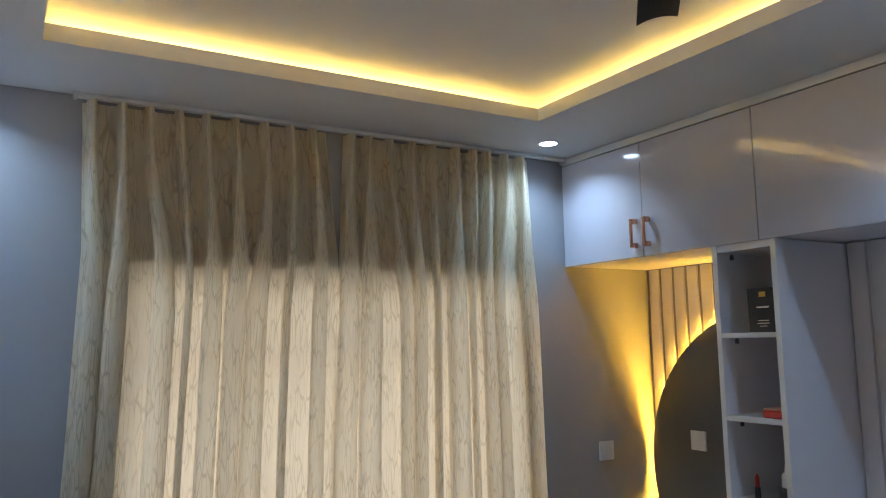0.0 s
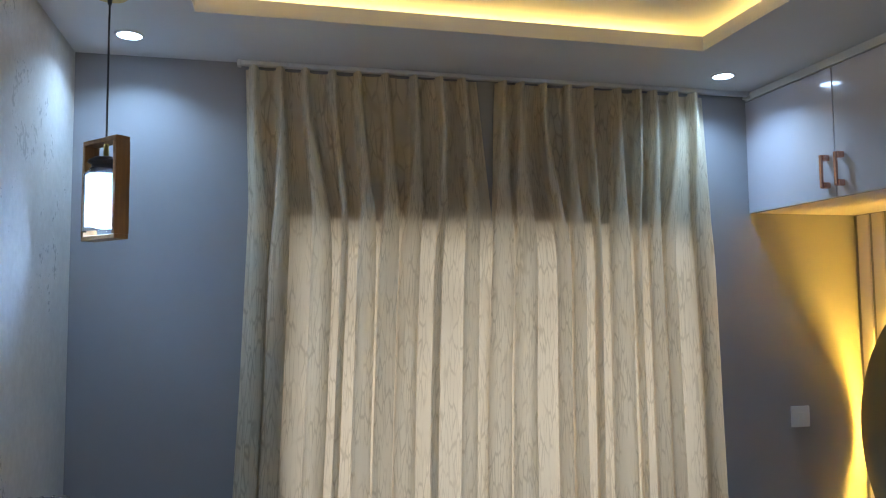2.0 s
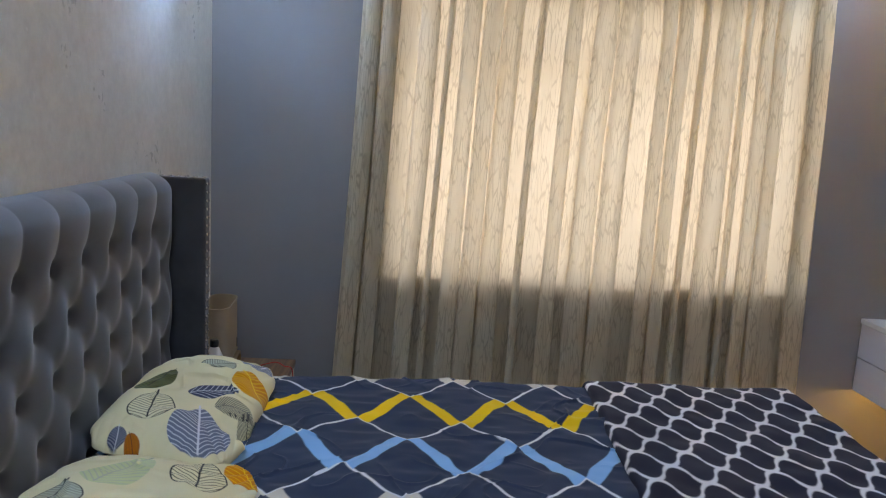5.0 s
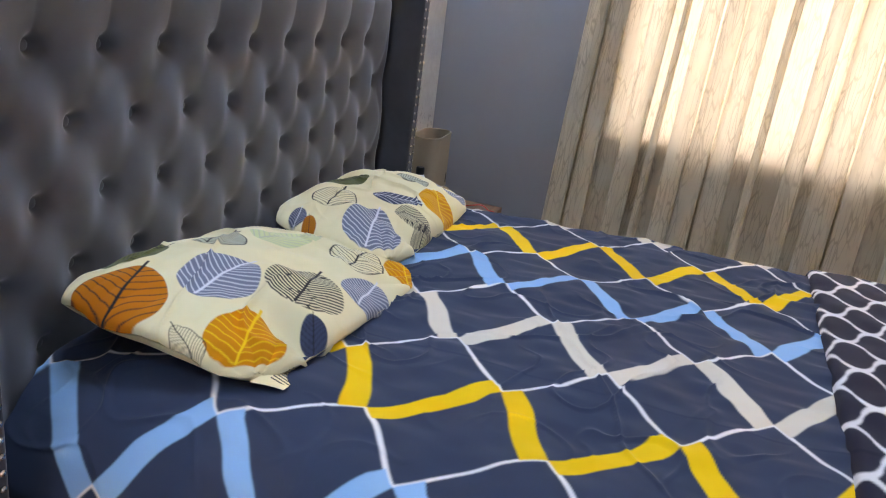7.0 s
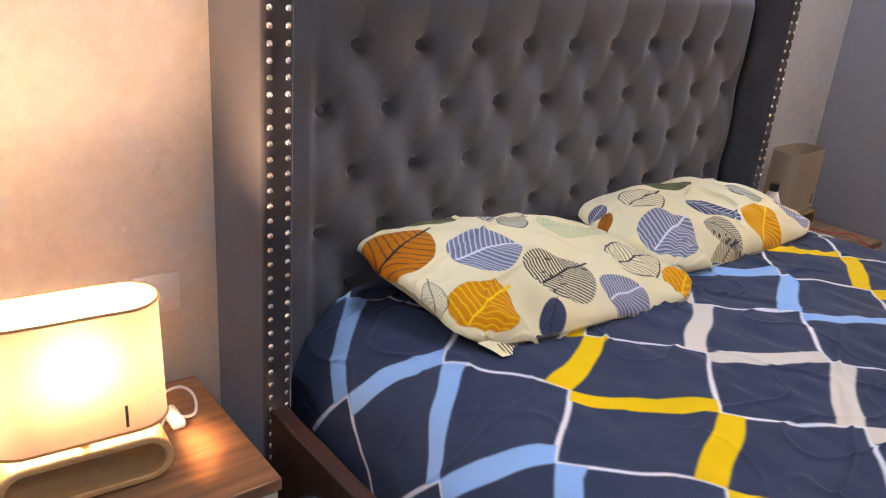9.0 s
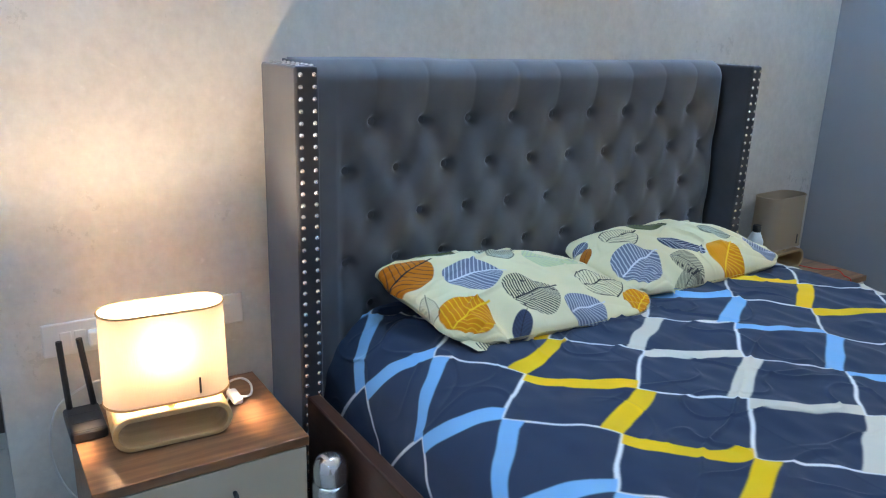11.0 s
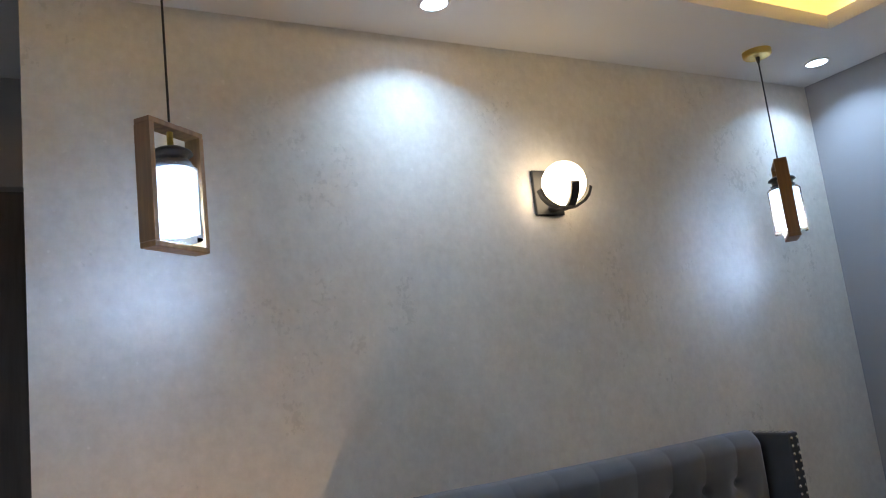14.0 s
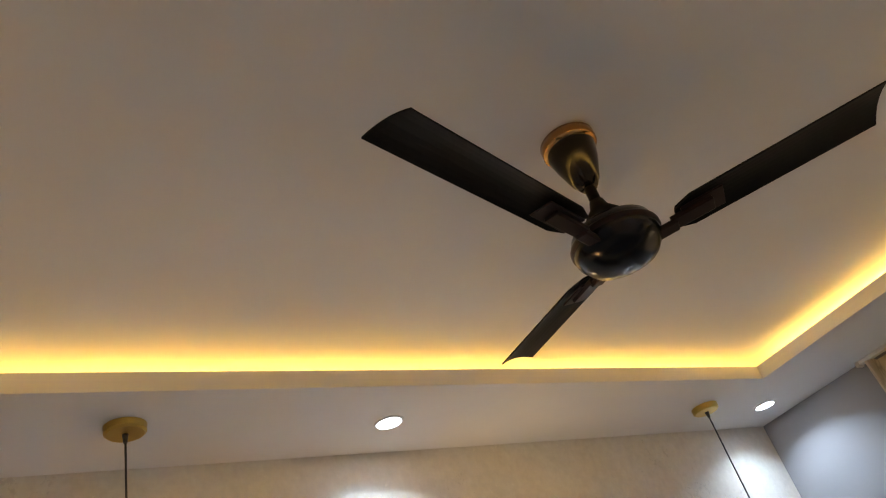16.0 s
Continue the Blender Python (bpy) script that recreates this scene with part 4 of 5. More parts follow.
NAVY, CREAMC, BLUEC, YELLOWC, WHITEC = (0.031, 0.047, 0.088), (0.70, 0.64, 0.54), (0.23, 0.48, 0.78), (0.88, 0.54, 0.006), (0.80, 0.80, 0.82)


def duvet_print(x, s):
    """Colours of the net and its bands at cloth coordinates."""
    wob = 0.011 * smooth_noise(x, s, 0.06, 21)
    x, s = x + wob, s + 0.011 * smooth_noise(x, s, 0.07, 22)
    h1, h2, h3 = np.clip(0.9 - s, 0, None), np.clip(0.70 - s, 0, None), 4 * np.clip(0.66 - s, 0, None) ** 2
    u = -0.8504 + 3.1989 * x - 0.5830 * s + 0.0430 * x * s + 0.1504 * s * s + 0.1518 * x * x + 0.9624 * h1 - 1.4941 * h2 - 0.0651 * x * h1 + 0.0098 * x * h2 - 0.4122 * h3
    lev = -5.2350 + 0.4780 * x + 6.4690 * s - 0.0702 * x * s - 0.0558 * s * s - 0.1181 * x * x - 0.7494 * h1 - 0.3119 * h2 - 2.7346 * x * h1 + 0.2713 * x * h2 + 1.2178 * h3
    a, b = u + lev / 2, u - lev / 2          # net lines at whole a and whole b
    col = np.empty(x.shape + (3,))
    col[:] = NAVY
    w_line, w_band = 0.018, 0.20
    palette = np.array([YELLOWC, CREAMC, BLUEC])
    ia, ib = np.round(a).astype(int), np.round(b).astype(int)
    fa, fb = np.floor(a).astype(int), np.floor(b).astype(int)
    # each piece of a line: distance across it, its row of the net, and how far along it lies
    for d, row, f, sgn in ((a - ia, ia - fb - 1, 1 - (b - fb), 1), (b - ib, fa - ib, a - fa, -1)):
        band = row % 2 == 0
        col = np.where(((np.abs(d) < w_line) & ~band)[..., None], np.array(WHITEC), col)
    for d, row, f, sgn in ((a - ia, ia - fb - 1, 1 - (b - fb), 1), (b - ib, fa - ib, a - fa, -1)):
        # a band leans so that the thin lines meet it at opposite corners
        thick = (row % 2 == 0) & (np.abs(d - sgn * w_band * (f - 0.5)) < w_band / 2)
        col = np.where(thick[..., None], palette[(row // 2) % 3], col)
    return col


def softened(fn, x, s):
    """The print averaged over each vertex's own patch of cloth, so that its edges run smoothly."""
    dx, ds = np.abs(x[1, 0] - x[0, 0]), np.abs(s[0, 1] - s[0, 0])
    acc = 0
    for i in (-0.5, -0.17, 0.17, 0.5):
        for j in (-0.5, -0.17, 0.17, 0.5):
            acc = acc + fn(x + i * dx, s + j * ds)
    return acc / 16


nx, ns = 720, 840
xs = np.linspace(-0.174, BX1 + 0.03, nx)
ss = np.linspace(0.42, BN - R + 0.30, ns)
Sg, Xd = np.meshgrid(ss, xs)
Yd, Zd = across(Sg)
side = np.clip((TOP - Zd) / 0.1, 0, 1)
Yd, Zd = flared(Xd, Sg, Yd, Zd)
wr = 0.018 * smooth_noise(Xd, Sg, 0.33, 1) + 0.014 * smooth_noise(Xd + 0.4 * Sg, Sg - 0.3 * Xd, 0.12, 2) + 0.008 * smooth_noise(Xd * 0.6, Sg, 0.035, 17)
ridge = np.abs(smooth_noise(Xd + 0.6 * Sg, Sg - 0.5 * Xd, 0.16, 3))
wr = wr + 0.016 * np.clip(1 - ridge / 0.06, 0, 1) ** 2 * np.clip(0.25 + smooth_noise(Xd, Sg, 0.3, 8), 0, 1)
fine = np.abs(smooth_noise(Xd - 0.5 * Sg, Sg * 0.8 + 0.3 * Xd, 0.09, 31))
wr = wr + 0.012 * np.clip(1 - fine / 0.07, 0, 1) ** 1.5 * np.clip(0.15 + 1.4 * smooth_noise(Xd, Sg, 0.22, 33), 0, 1)
wr = np.maximum(wr, -0.012)
Zd = Zd + wr * (1 - side) + 0.006
Yd = Yd + np.where(Sg < 1.3, -1, 1) * (0.006 + wr * 0.6) * side
Yd = np.where(Zd < 0.49, np.clip(Yd, BS - 0.015, BN + 0.01), Yd)
dv = thing("duvet", (0, 0, 0), "navy duvet printed with white net and yellow, cream, blue zigzags", "duvet")
DP, DC_ = np.stack([Xd, Yd, Zd], -1), softened(duvet_print, Xd, Sg)
c0, c1 = int(np.searchsorted(ss, 0.62)), int(np.searchsorted(ss, BN - R + 0.15))
for nm, s0, s1 in (("side_drop", 0, c0 + 1), ("top_cloth", c0, c1 + 1), ("side_drop", c1, ns)):
    part(nm, grid_mesh(nm, DP[:, s0:s1], DUVET, DC_[:, s0:s1]), None, dv)

# ---- folded throw over the foot ----
nx, ns = 250, 480
ss = np.linspace(BS + R - 0.27, BN - R + 0.27, ns)
us = np.linspace(0, 1, nx)
Sg, Ug = np.meshgrid(ss, us)
xa = 1.095 + 0.055 * (Sg - 1.3) + 0.006 * smooth_noise(Sg, Sg * 0, 0.1, 31)
Xt = xa + (BX1 + 0.045 - xa) * Ug
Yt, Zt = across(Sg)
side = np.clip((TOP - Zt) / 0.1, 0, 1)
Yt, Zt = flared(Xt, Sg, Yt, Zt)
wr = 0.018 * smooth_noise(Xt, Sg, 0.33, 1) + 0.007 * smooth_noise(Xt + 0.4 * Sg, Sg - 0.3 * Xt, 0.12, 2)
wr = wr + 0.007 * smooth_noise(Xt, Sg, 0.07, 12)
hem = np.sqrt(np.clip(1 - (1 - np.clip(Ug / 0.025, 0, 1)) ** 2, 0, 1))
foot = np.clip((Ug - 0.955) / 0.045, 0, 1)
Zt = Zt + np.maximum(wr, -0.012) * (1 - side) + 0.008 + 0.018 * hem - 0.16 * foot ** 2
Yt = Yt + np.where(Sg < 1.3, -1, 1) * (0.012 + 0.008 * hem + wr * 0.4) * side


def trellis(u, v):
    """White lines of an ogee net."""
    out = np.zeros(u.shape, bool)
    for sgn in (1, -1):
        c = np.cos(2 * np.pi * u)
        shape = np.sign(c) * np.abs(c) ** 0.75
        n = v - 0.5 * sgn * shape
        par = 0 if sgn == 1 else 1
        d = np.abs((n - par) - 2 * np.round((n - par) / 2))
        out |= d < 0.125
    return out


def throw_print(x, s):
    return np.where(trellis(x / 0.128, s / 0.083)[..., None], np.array((0.78, 0.78, 0.80)), np.array((0.012, 0.014, 0.034)))


colr = softened(throw_print, Xt, Sg)
th = thing("throw_blanket", (0, 0, 0), "black throw with white ogee trellis folded over the bed's foot", "blanket")
part("cloth", grid_mesh("cloth", np.stack([Xt, Yt, Zt], -1), THROW, colr), None, th)

# ---- pillows with a leaf print ----
INK, OCHRE, RUST, SLATE, SAGE, OLIVE, PALE, NAVYL = (0.02, 0.02, 0.025), (0.68, 0.24, 0.003), (0.55, 0.16, 0.003), (0.165, 0.19, 0.265), (0.50, 0.51, 0.38), (0.12, 0.14, 0.05), (0.62, 0.66, 0.36), (0.05, 0.065, 0.12)
CLOTH = (0.80, 0.72, 0.46)
GOLD, WHITEV = (0.90, 0.58, 0.02), (0.70, 0.72, 0.78)


def leaf_print(u, v, leaves, su, sv):
    """u, v across the pillow in 0..1; su, sv its metres. leaves: u, v, length, width, turn, fill, vein, kind."""
    col = np.empty(u.shape + (3,))
    col[:] = CLOTH
    for (lu, lv, ln, wd, ang, fill, vein, kind) in leaves:
        dx, dy = (u - lu) * su, (v - lv) * sv
        ca, sa = math.cos(radians(ang)), math.sin(radians(ang))
        a, b = (dx * ca + dy * sa) / (0.46 * ln), (-dx * sa + dy * ca) / (0.46 * wd)
        prof = np.clip(1 - a * a, 0, 1) ** 0.55 * (1 - 0.22 * a)
        inside = (np.abs(b) < prof) & (np.abs(a) < 1)
        t = (a - 0.55 * np.abs(b)) * (4.2 if kind == "bold" else 6.5 if kind != "feather" else 9.0)
        fr = np.abs(t - np.round(t))
        veins = inside & (fr < (0.07 if kind == "bold" else 0.10))
        mid = (np.abs(b) < 0.035) & (a > -0.95) & (a < 1.25)
        rim_ = inside & (np.abs(b) > prof - 0.06)
        if kind == "feather":
            veins = inside & (fr < 0.26) & (np.abs(b) > 0.02)
            col[inside & (smooth_noise(dx, dy, 0.006, 3) > 0.38)] = vein
        elif fill is not None:
            col[inside] = fill
        if kind == "outline":
            col[rim_] = vein
        col[veins] = vein
        col[mid & (kind != "plain")] = vein
    return col


def pillow(name, corners, thick, leaves, seed, label, taper):
    """corners: front south, front north, back north, back south, at mid-thickness."""
    fs, fn, bn, bs = [np.array(c, float) for c in corners]
    su, sv = np.linalg.norm(fn - fs), np.linalg.norm(bs - fs)
    n, m_ = 380, 260
    U, V = np.meshgrid(np.linspace(0, 1, n), np.linspace(0, 1, m_))
    # cushion outline: sides drawn in between the corners
    Uc = U + 0.035 * np.sin(np.pi * V) * (0.5 - U) * -0.6
    Vc = V + 0.05 * np.sin(np.pi * U) * (0.5 - V) * -0.6
    # corners worn round
    cu, cv = (2 * U - 1), (2 * V - 1)
    tuck = 0.10 * (cu ** 8) * (cv ** 8)
    Uc, Vc = Uc - tuck * cu * 0.5, Vc - tuck * cv * 0.9
    base = (fs * ((1 - Uc) * (1 - Vc))[..., None] + fn * (Uc * (1 - Vc))[..., None] + bn * (Uc * Vc)[..., None] + bs * ((1 - Uc) * Vc)[..., None])
    prof = np.clip(np.sin(np.pi * U), 0, 1) ** 0.42 * np.clip(np.sin(np.pi * V), 0, 1) ** 0.42
    crease = 0.022 * smooth_noise(U * su, V * sv, 0.13, seed) + 0.014 * smooth_noise(U * su + V * 0.1, V * sv, 0.045, seed + 1)
    fan_ = np.abs(np.sin(9 * np.arctan2(V + 0.02, U + 0.02) + 2 * smooth_noise(U, V, 0.2, seed + 3)))
    crease = crease + 0.011 * (fan_ - 0.5) * np.exp(-((U / 0.35) ** 2 + (V / 0.4) ** 2))
    fan2 = np.abs(np.sin(9 * np.arctan2(V + 0.02, 1.02 - U) + 2 * smooth_noise(U, V, 0.2, seed + 4)))
    crease = crease + 0.011 * (fan2 - 0.5) * np.exp(-(((1 - U) / 0.35) ** 2 + (V / 0.4) ** 2))
    fold_ = np.abs(smooth_noise(U * su + 0.4 * V * sv, V * sv - 0.3 * U * su, 0.10, seed + 11))
    crease = crease + 0.012 * np.clip(1 - fold_ / 0.06, 0, 1) ** 1.5 * np.clip(0.2 + 1.3 * smooth_noise(U, V, 0.3, seed + 12), 0, 1)
    gather = np.abs(np.sin(38 * V + 3 * smooth_noise(U, V, 0.2, seed + 13))) * np.exp(-U * su / 0.05)
    crease = crease + 0.007 * (gather - 0.5 * np.exp(-U * su / 0.05))
    rimw = np.exp(-np.minimum(np.minimum(U, 1 - U) * su, np.minimum(V, 1 - V) * sv) / 0.02)
    base = base + (0.016 * smooth_noise(U * su * 1.0 + 3, V * sv, 0.06, seed + 6) * rimw)[..., None] * np.array([1.0, 0.6, 0.9])
    pinch = np.exp(-((U - 0.24) / 0.045) ** 2 - (V / 0.24) ** 2) * 0.052 + np.exp(-((U - 0.62) / 0.06) ** 2 - (V / 0.15) ** 2) * 0.012
    top = base.copy()
    top[..., 2] += thick * 0.62 * prof * (1 - taper * U * U) + crease * (0.25 + prof) - pinch
    low = base[::6, ::6].copy()
    low[..., 2] -= thick * 0.38 * prof[::6, ::6]
    t = thing(name, (0, 0, 0), label, "pillow", "pillows on the bed")
    part("case", grid_mesh("case", top, PILLOW, softened(lambda a, b: leaf_print(b, a, leaves, su, sv), V, U)), None, t, "leaf-printed cream cover")
    lc = np.empty(low.shape)
    lc[:] = CLOTH
    part("underside", grid_mesh("underside", low, PILLOW, lc), None, t)
    return t


LA = [
    (0.075, 0.715, 0.150, 0.145, 15, RUST, INK, "bold"), (0.117, 0.195, 0.142, 0.126, 20, OCHRE, GOLD, "bold"),
    (0.284, 0.500, 0.163, 0.128, 0, SLATE, WHITEV, "fine"), (0.430, 0.235, 0.158, 0.140, 14, None, INK, "feather"),
    (0.510, 0.761, 0.134, 0.095, 10, SAGE, INK, "outline"), (0.735, 0.626, 0.165, 0.125, -16, PALE, SAGE, "fine"),
    (0.804, 0.278, 0.165, 0.115, 12, None, INK, "outline"), (0.605, 0.070, 0.128, 0.095, 10, SLATE, WHITEV, "fine"),
    (0.930, 0.085, 0.125, 0.105, 30, OCHRE, GOLD, "bold"), (0.012, 0.350, 0.082, 0.052, 62, None, INK, "outline"),
    (0.290, 0.070, 0.058, 0.042, 32, NAVYL, INK, "bold"), (0.262, 0.900, 0.150, 0.065, -4, OLIVE, INK, "fine"),
]
LB = [
    (0.460, 0.765, 0.172, 0.095, -10, OLIVE, INK, "fine"), (0.221, 0.650, 0.158, 0.115, 8, None, INK, "outline"),
    (0.135, 0.285, 0.195, 0.148, 14, SLATE, WHITEV, "fine"), (0.425, 0.330, 0.150, 0.080, -48, NAVYL, WHITEV, "bold"),
    (0.705, 0.430, 0.118, 0.090, -40, SAGE, INK, "outline"), (0.590, 0.105, 0.155, 0.130, 30, OCHRE, GOLD, "fine"),
    (0.900, 0.170, 0.130, 0.115, -25, SLATE, WHITEV, "fine"), (0.350, 0.125, 0.120, 0.085, -70, None, INK, "feather"),
    (0.040, 0.760, 0.060, 0.045, 10, NAVYL, WHITEV, "bold"), (0.020, 0.650, 0.060, 0.035, 30, RUST, INK, "fine"), (0.290, 0.025, 0.115, 0.050, 5, None, INK, "feather"),
]
pa = pillow("pillow", [(0.195, 0.742, 0.640), (0.246, 1.350, 0.646), (-0.150, 1.325, 0.690), (-0.168, 0.672, 0.735)], 0.118, LA, 41, "cream pillow with orange and slate leaf print against the headboard", 0.30)
fu, fv = np.meshgrid(np.linspace(0, 1, 48), np.linspace(0, 1, 48))
FP = np.stack([0.168 + 0.052 * fv * (1 - 0.5 * fu * fu), 0.747 + 0.085 * fu + 0.015 * fv, 0.642 - 0.010 * fv + 0.004 * np.sin(4 * fu + 2 * fv)], -1)
fc = np.empty(FP.shape)
fc[:] = CLOTH
fc[(np.abs((fu * 9 + 2 * fv) % 1 - 0.5) < 0.2) & (fv > 0.4) & (fu > 0.2)] = INK
part("flap", grid_mesh("flap", FP, PILLOW, fc), None, pa, "loose corner of the cover")
pillow("pillow", [(0.165, 1.350, 0.650), (0.150, 2.045, 0.648), (-0.150, 1.94, 0.710), (-0.175, 1.33, 0.705)], 0.135, LB, 77, "cream pillow with slate and olive leaf print against the headboard", 0.10)


# ---- bedside tables and what stands on them ----
def nightstand(at, label):
    t = thing("nightstand", at, label, "nightstand", "bedside tables")
    part("top", box(-0.18, -0.213, 0.478, 0.18, 0.213, 0.50, 0.002), WALNUT, t, "walnut-grained top")
    part("carcass", box(-0.178, -0.208, 0.05, 0.158, 0.208, 0.4775, 0.001), WALNUT, t)
    for z0_, z1_ in ((0.27, 0.474), (0.06, 0.266)):
        d = part("drawer", box(0.1585, -0.208, z0_, 0.176, 0.208, z1_, 0.002), CREAMFRONT, t, "cream drawer front")
        part("handle", tube(bend([(0.176, -0.05, z1_ - 0.06), (0.195, -0.045, z1_ - 0.064), (0.198, 0.0, z1_ - 0.066), (0.195, 0.045, z1_ - 0.064), (0.176, 0.05, z1_ - 0.06)], 5), 0.005), DARKSTEEL, d)
    for lx in (-0.16, 0.13):
        for ly in (-0.19, 0.16):
            part("foot", box(lx, ly, 0.0, lx + 0.03, ly + 0.03, 0.0495), WALNUT, t)
    return t


nightstand((-0.024, 0.162, 0), "walnut and cream nightstand beside the bed")
n2 = nightstand((-0.068, 2.42, 0), "walnut and cream nightstand near the window")


def stadium(length, width, n=14):
    """Outline of a flat-sided oval, long side along y."""
    r, hl = width / 2, (length - width) / 2
    pts_ = [(r * math.cos(a), hl + r * math.sin(a)) for a in np.linspace(0, math.pi, n)]
    pts_ += [(r * math.cos(a), -hl + r * math.sin(a)) for a in np.linspace(math.pi, 2 * math.pi, n)]
    return pts_


def table_lamp(m, lit, label):
    t = thing("table_lamp", (0, 0, 0), label, "table lamp", "bedside lamps")
    t.matrix_basis = m
    # base: a bent wooden loop lying on its flat side
    n = 14
    outer = [(y, z) for z, y in stadium(0.236, 0.076, n)]
    inner = [(y, z) for z, y in stadium(0.236 - 0.022, 0.054, n)]
    b = bmesh.new()
    rows = []
    for (oy, oz), (iy, iz) in zip(outer, inner):
        rows.append([b.verts.new((x, y, z + 0.0385)) for x, y, z in ((-0.062, oy, oz), (0.062, oy, oz), (0.062, iy, iz), (-0.062, iy, iz))])
    for k in range(len(rows)):
        p_, q_ = rows[k], rows[(k + 1) % len(rows)]
        for j in range(4):
            b.faces.new((p_[j], p_[(j + 1) % 4], q_[(j + 1) % 4], q_[j]))
    bmesh.ops.bevel(b, geom=[e for e in b.edges if abs(e.verts[0].co.x - e.verts[1].co.x) < 1e-6], offset=0.002, segments=1, affect="EDGES")
    # on the unlit lamp the loop's shade is put into a darker wood colour
    part("base_loop", b, PALEWOOD if lit else mat("shaded_lamp_wood", (0.35, 0.22, 0.10), 0.5), t, "bent pale wooden loop", False)
    part("knob", lathe([(0.008, 0.0768), (0.008, 0.085), (0.006, 0.087), (0, 0.0872)], 16, m=Matrix.Translation((0.04, 0.0, 0))), PALEWOOD, t)
    st = stadium(0.25, 0.105, 18)
    lvl = np.linspace(0.088, 0.282, 14)
    P = np.array([[(x * (1 - 0.03 * (z - 0.09) / 0.2), y * (1 - 0.03 * (z - 0.09) / 0.2), z) for x, y in st] for z in lvl])
    sh = part("shade", grid_mesh("shade", P, LINEN if lit else DULLSHADE, wrap=True), None, t, "oval linen shade" if lit else "oval shade in clear wrap")
    for zz_ in (0.088, 0.282):
        k = 1 - 0.03 * (zz_ - 0.09) / 0.2
        ring_ = [(x * k, y * k, zz_) for x, y in st]
        part("trim_band", tube(ring_ + [ring_[0]], 0.0026, 6), mat("shade_trim", (0.42, 0.27, 0.13), 0.8) if lit else DULLSHADE, sh)
    part("spider", box(-0.051, -0.004, 0.0905, 0.051, 0.004, 0.0925, 0.0005), CHROME, sh)
    part("stem", lathe([(0.006, 0.0772), (0.006, 0.13), (0.014, 0.132), (0.014, 0.165)], 14), CHROME, t)
    part("bulb", lathe([(0.0, 0.248), (0.016, 0.244), (0.026, 0.228), (0.027, 0.212), (0.018, 0.182), (0.013, 0.166), (0.0, 0.1655)], 20), WARM if lit else WHITEPL, t, "glowing warm bulb" if lit else "", True)
    part("pull_cord", box(0.0535, 0.055, 0.10, 0.0555, 0.059, 0.135), DARKSTEEL, t)
    return t


table_lamp(pose(-0.010, 0.130, 0.5005, 0, 0, -4), True, "lit table lamp with oval linen shade on the nightstand")
table_lamp(pose(-0.13, 2.392, 0.5005, 0, 0, 4), False, "unlit table lamp, shade still in plastic, on the nightstand")
bt2 = thing("water_bottle", (-0.105, 2.232, 0.5005), "white bottle with a black cap on the nightstand", "bottle")
part("flask", lathe([(0.026, 0), (0.029, 0.004), (0.029, 0.13), (0.014, 0.165)], 24), WHITEPL, bt2, smooth=True)
part("cap", lathe([(0.0145, 0.1652), (0.015, 0.185), (0.013, 0.19)], 20), BLACK, bt2)

rc = thing("red_cable", (0, 0, 0), "thin red cable hanging over the nightstand's edge", "cable")
part("cord", tube(bend([(-0.10, 2.50, 0.504), (-0.02, 2.515, 0.506), (0.05, 2.53, 0.52), (0.085, 2.525, 0.507), (0.116, 2.52, 0.495), (0.122, 2.515, 0.40)], 6), 0.0022, 6), RED, rc)

rt = thing("wifi_router", (-0.105, -0.022, 0.5005), "black internet router with two upright antennas", "router")
part("case", box(-0.062, -0.036, 0.0, 0.062, 0.036, 0.026, 0.006), BLACK, rt)
for k in range(2):
    part("groove", box(-0.0625 + 0.042 * (k + 1) - 0.001, -0.03, 0.0262, -0.0625 + 0.042 * (k + 1) + 0.001, 0.03, 0.0272), DARKSTEEL, rt)
for yy_, lean_ in ((-0.022, -0.006), (0.027, -0.016)):
    an = bmesh.new()
    tube([(-0.055, yy_, 0.012), (-0.058, yy_ + lean_, 0.182)], 0.0065, 10, an)
    part("antenna", an, BLACK, rt)

switch_plate(pose(WEST + 0.0005, -0.012, 0.645, 0, 0, 0), "white double wall socket above the nightstand", 2, 0.125, 0.078, "socket")
switch_plate(pose(WEST + 0.0005, 0.335, 0.650, 0, 0, 0), "white wall socket beside the headboard", 1, 0.085, 0.078, "socket")
cbl = thing("power_cable", (0, 0, 0), "white power cable hanging from the socket behind the nightstand", "cable")
part("cord", tube(bend([(-0.258, 0.04, 0.63), (-0.245, 0.045, 0.55), (-0.252, 0.0, 0.53), (-0.255, -0.06, 0.49), (-0.255, -0.085, 0.40), (-0.255, -0.07, 0.30), (-0.255, -0.03, 0.22)], 8), 0.0028, 6), WHITEPL, cbl)
part("plug", box(-0.265, 0.018, 0.624, -0.238, 0.056, 0.662, 0.006), WHITEPL, cbl)
cb2 = thing("charger_cable", (0, 0, 0), "white lamp cable with its inline switch on the nightstand", "cable")
part("cord", tube(bend([(-0.06, 0.262, 0.506), (-0.10, 0.285, 0.504), (-0.16, 0.30, 0.504), (-0.17, 0.335, 0.504), (-0.13, 0.345, 0.504), (-0.075, 0.325, 0.504), (-0.075, 0.29, 0.508)], 8), 0.0028, 6), WHITEPL, cb2)
part("inline_switch", box(-0.105, 0.277, 0.5006, -0.045, 0.301, 0.518, 0.006), WHITEPL, cb2)

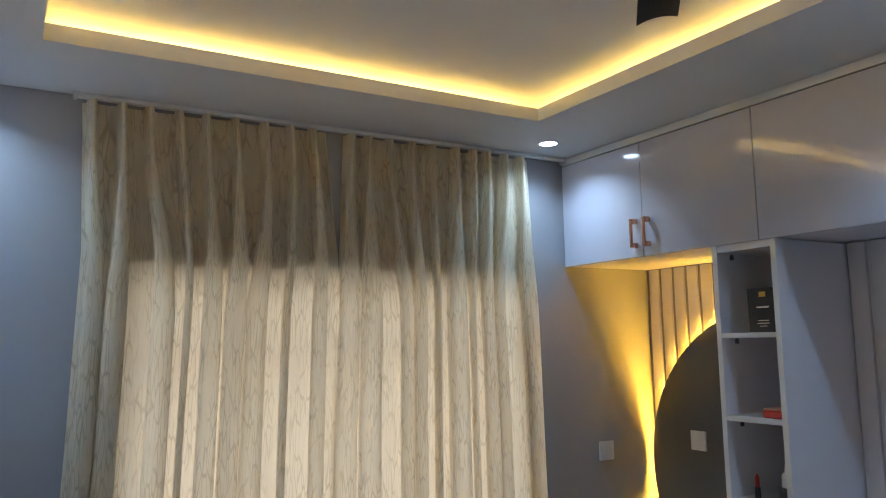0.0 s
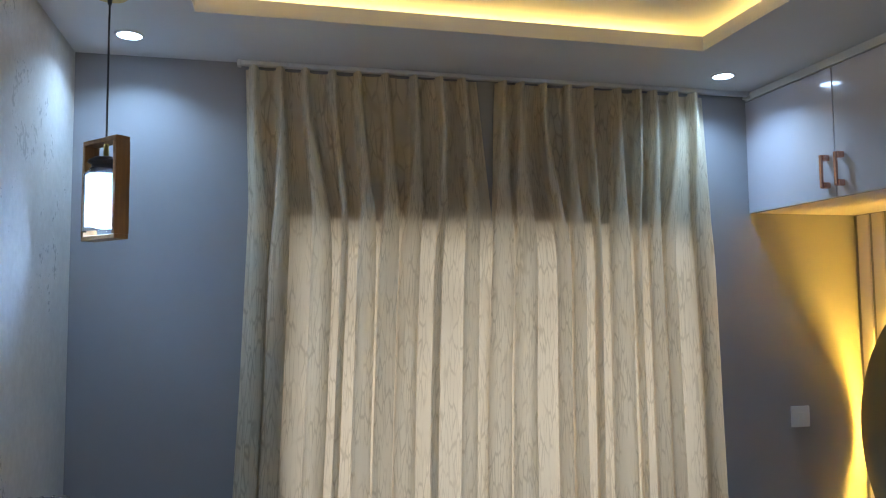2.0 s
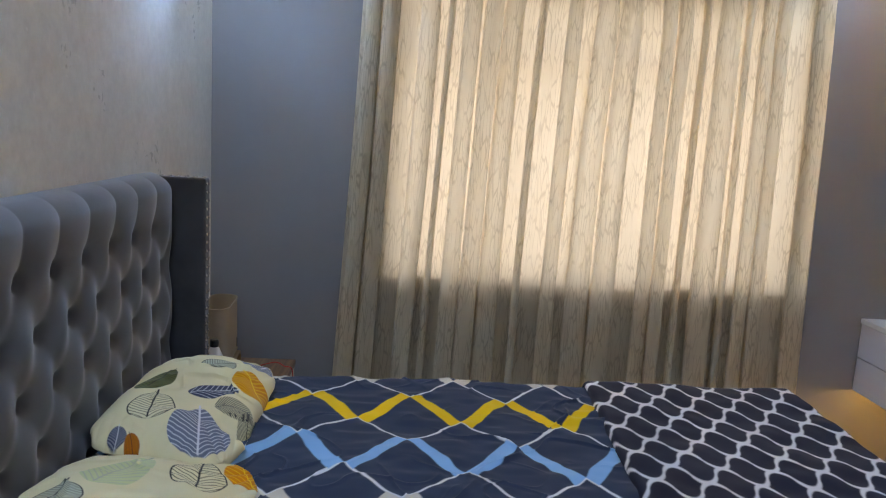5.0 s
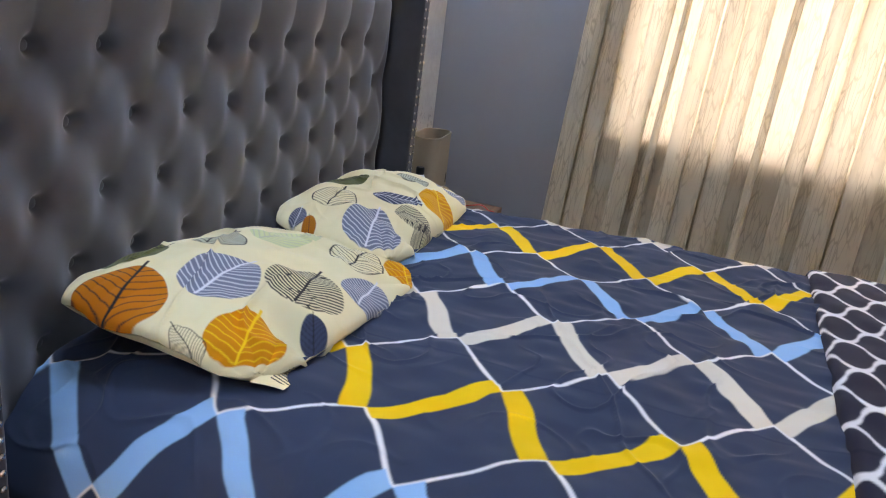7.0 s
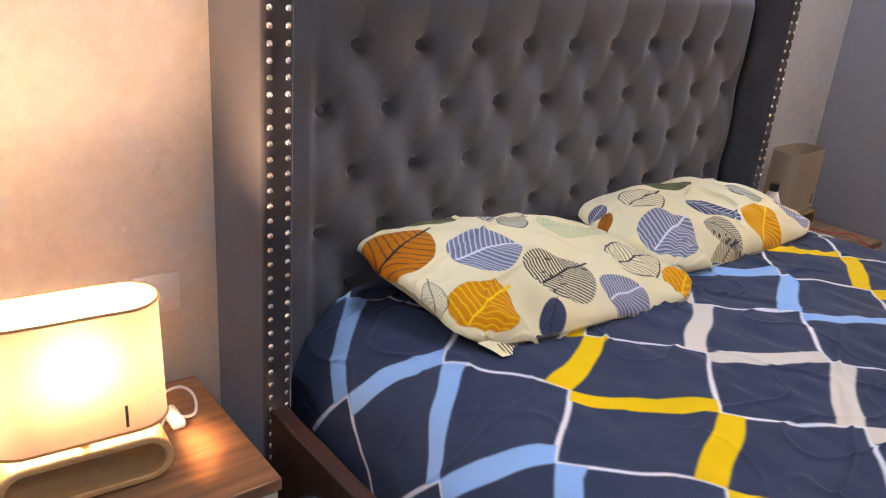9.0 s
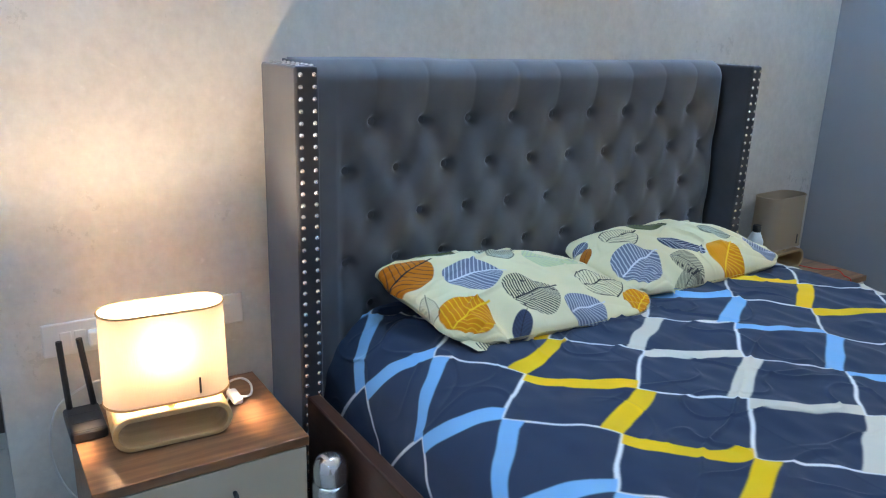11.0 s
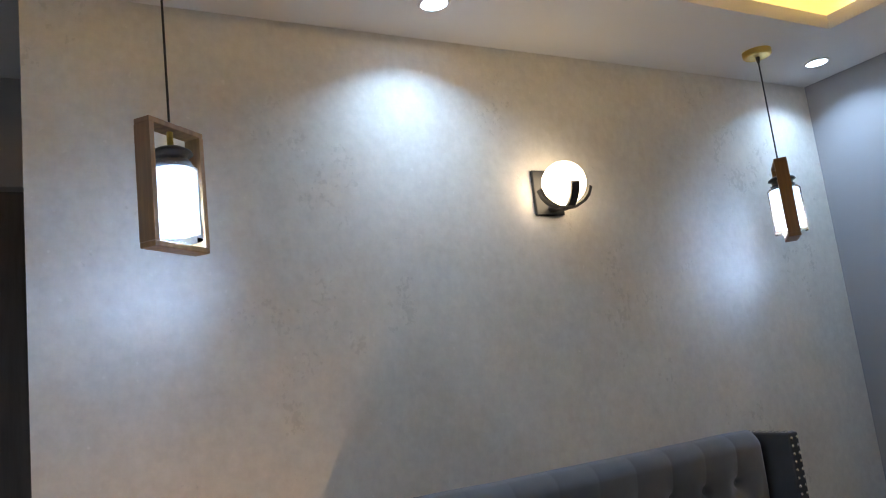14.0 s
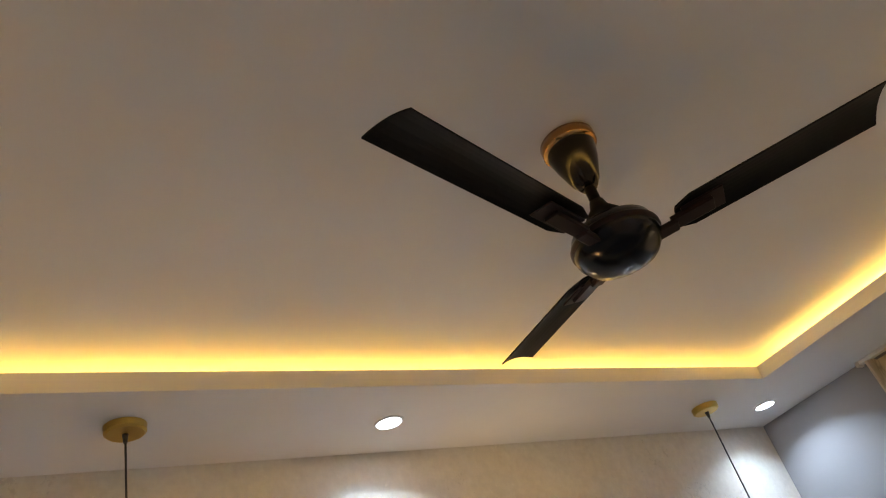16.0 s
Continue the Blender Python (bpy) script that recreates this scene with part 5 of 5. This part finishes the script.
fk = thing("vacuum_flask", (0.180, 0.412, 0.0), "brushed steel vacuum flask standing beside the bed", "flask")
part("flask_body", lathe([(0.036, 0), (0.039, 0.006), (0.039, 0.385), (0.037, 0.392)], 28), CHROME, fk, smooth=True)
part("lid", lathe([(0.035, 0.3925), (0.037, 0.397), (0.037, 0.428), (0.030, 0.446), (0.015, 0.455), (0, 0.457)], 28), CHROME, fk, smooth=True)

# ---- wall panelling slats and floor tiles ----
sl = tagged(new("fluted_panelling"), "white fluted wall panelling behind the desk niche", "wall panel", kind="structure")


def slat_mesh(x_face, depth, width, z0_, z1_):
    n = 8
    b = bmesh.new()
    prof = [(0.0, -width / 2)] + [(-depth * math.sin(math.pi * k / n) ** 0.5, -width / 2 * math.cos(math.pi * k / n)) for k in range(1, n)] + [(0.0, width / 2)]
    lo = [b.verts.new((x, y, z0_)) for x, y in prof]
    hi = [b.verts.new((x, y, z1_)) for x, y in prof]
    for k in range(len(prof)):
        j = (k + 1) % len(prof)
        b.faces.new((lo[k], lo[j], hi[j], hi[k]))
    b.faces.new(lo[::-1])
    b.faces.new(hi)
    return finish("slat", b, FLUTE)


sm = slat_mesh(0, 0.010, 0.066, 0.74, 2.098)
for k in range(10):
    ob = new("slat", sm)
    ob.parent = sl
    ob.location = (EAST - 0.0005, 2.768 - 0.0815 * k, 0)
sl2 = tagged(new("fluted_panelling"), "white fluted wall panelling beside the shelf column", "wall panel", kind="structure")
backing = box(2.815, -0.5, 0.0, EAST - 0.024, C0 - 0.001, 2.0985)
bk = part("backing_board", backing, FLUTE, sl2)
sm2 = slat_mesh(0, 0.018, 0.07, 0.0, 2.098)
for k in range(26):
    ob = new("slat", sm2)
    ob.parent = sl2
    ob.location = (2.8145, 1.648 - 0.0815 * k, 0)

tile = finish("tile", box(-0.298, -0.298, -0.012, 0.298, 0.298, 0.0, 0.0015, None, 1), FLOORTILE)
for i in range(8):
    for j in range(7):
        ob = new("tile", tile)
        ob.parent = floor
        ob.location = (-1.35 + 0.6 * i, -0.9 + 0.6 * j, 0)
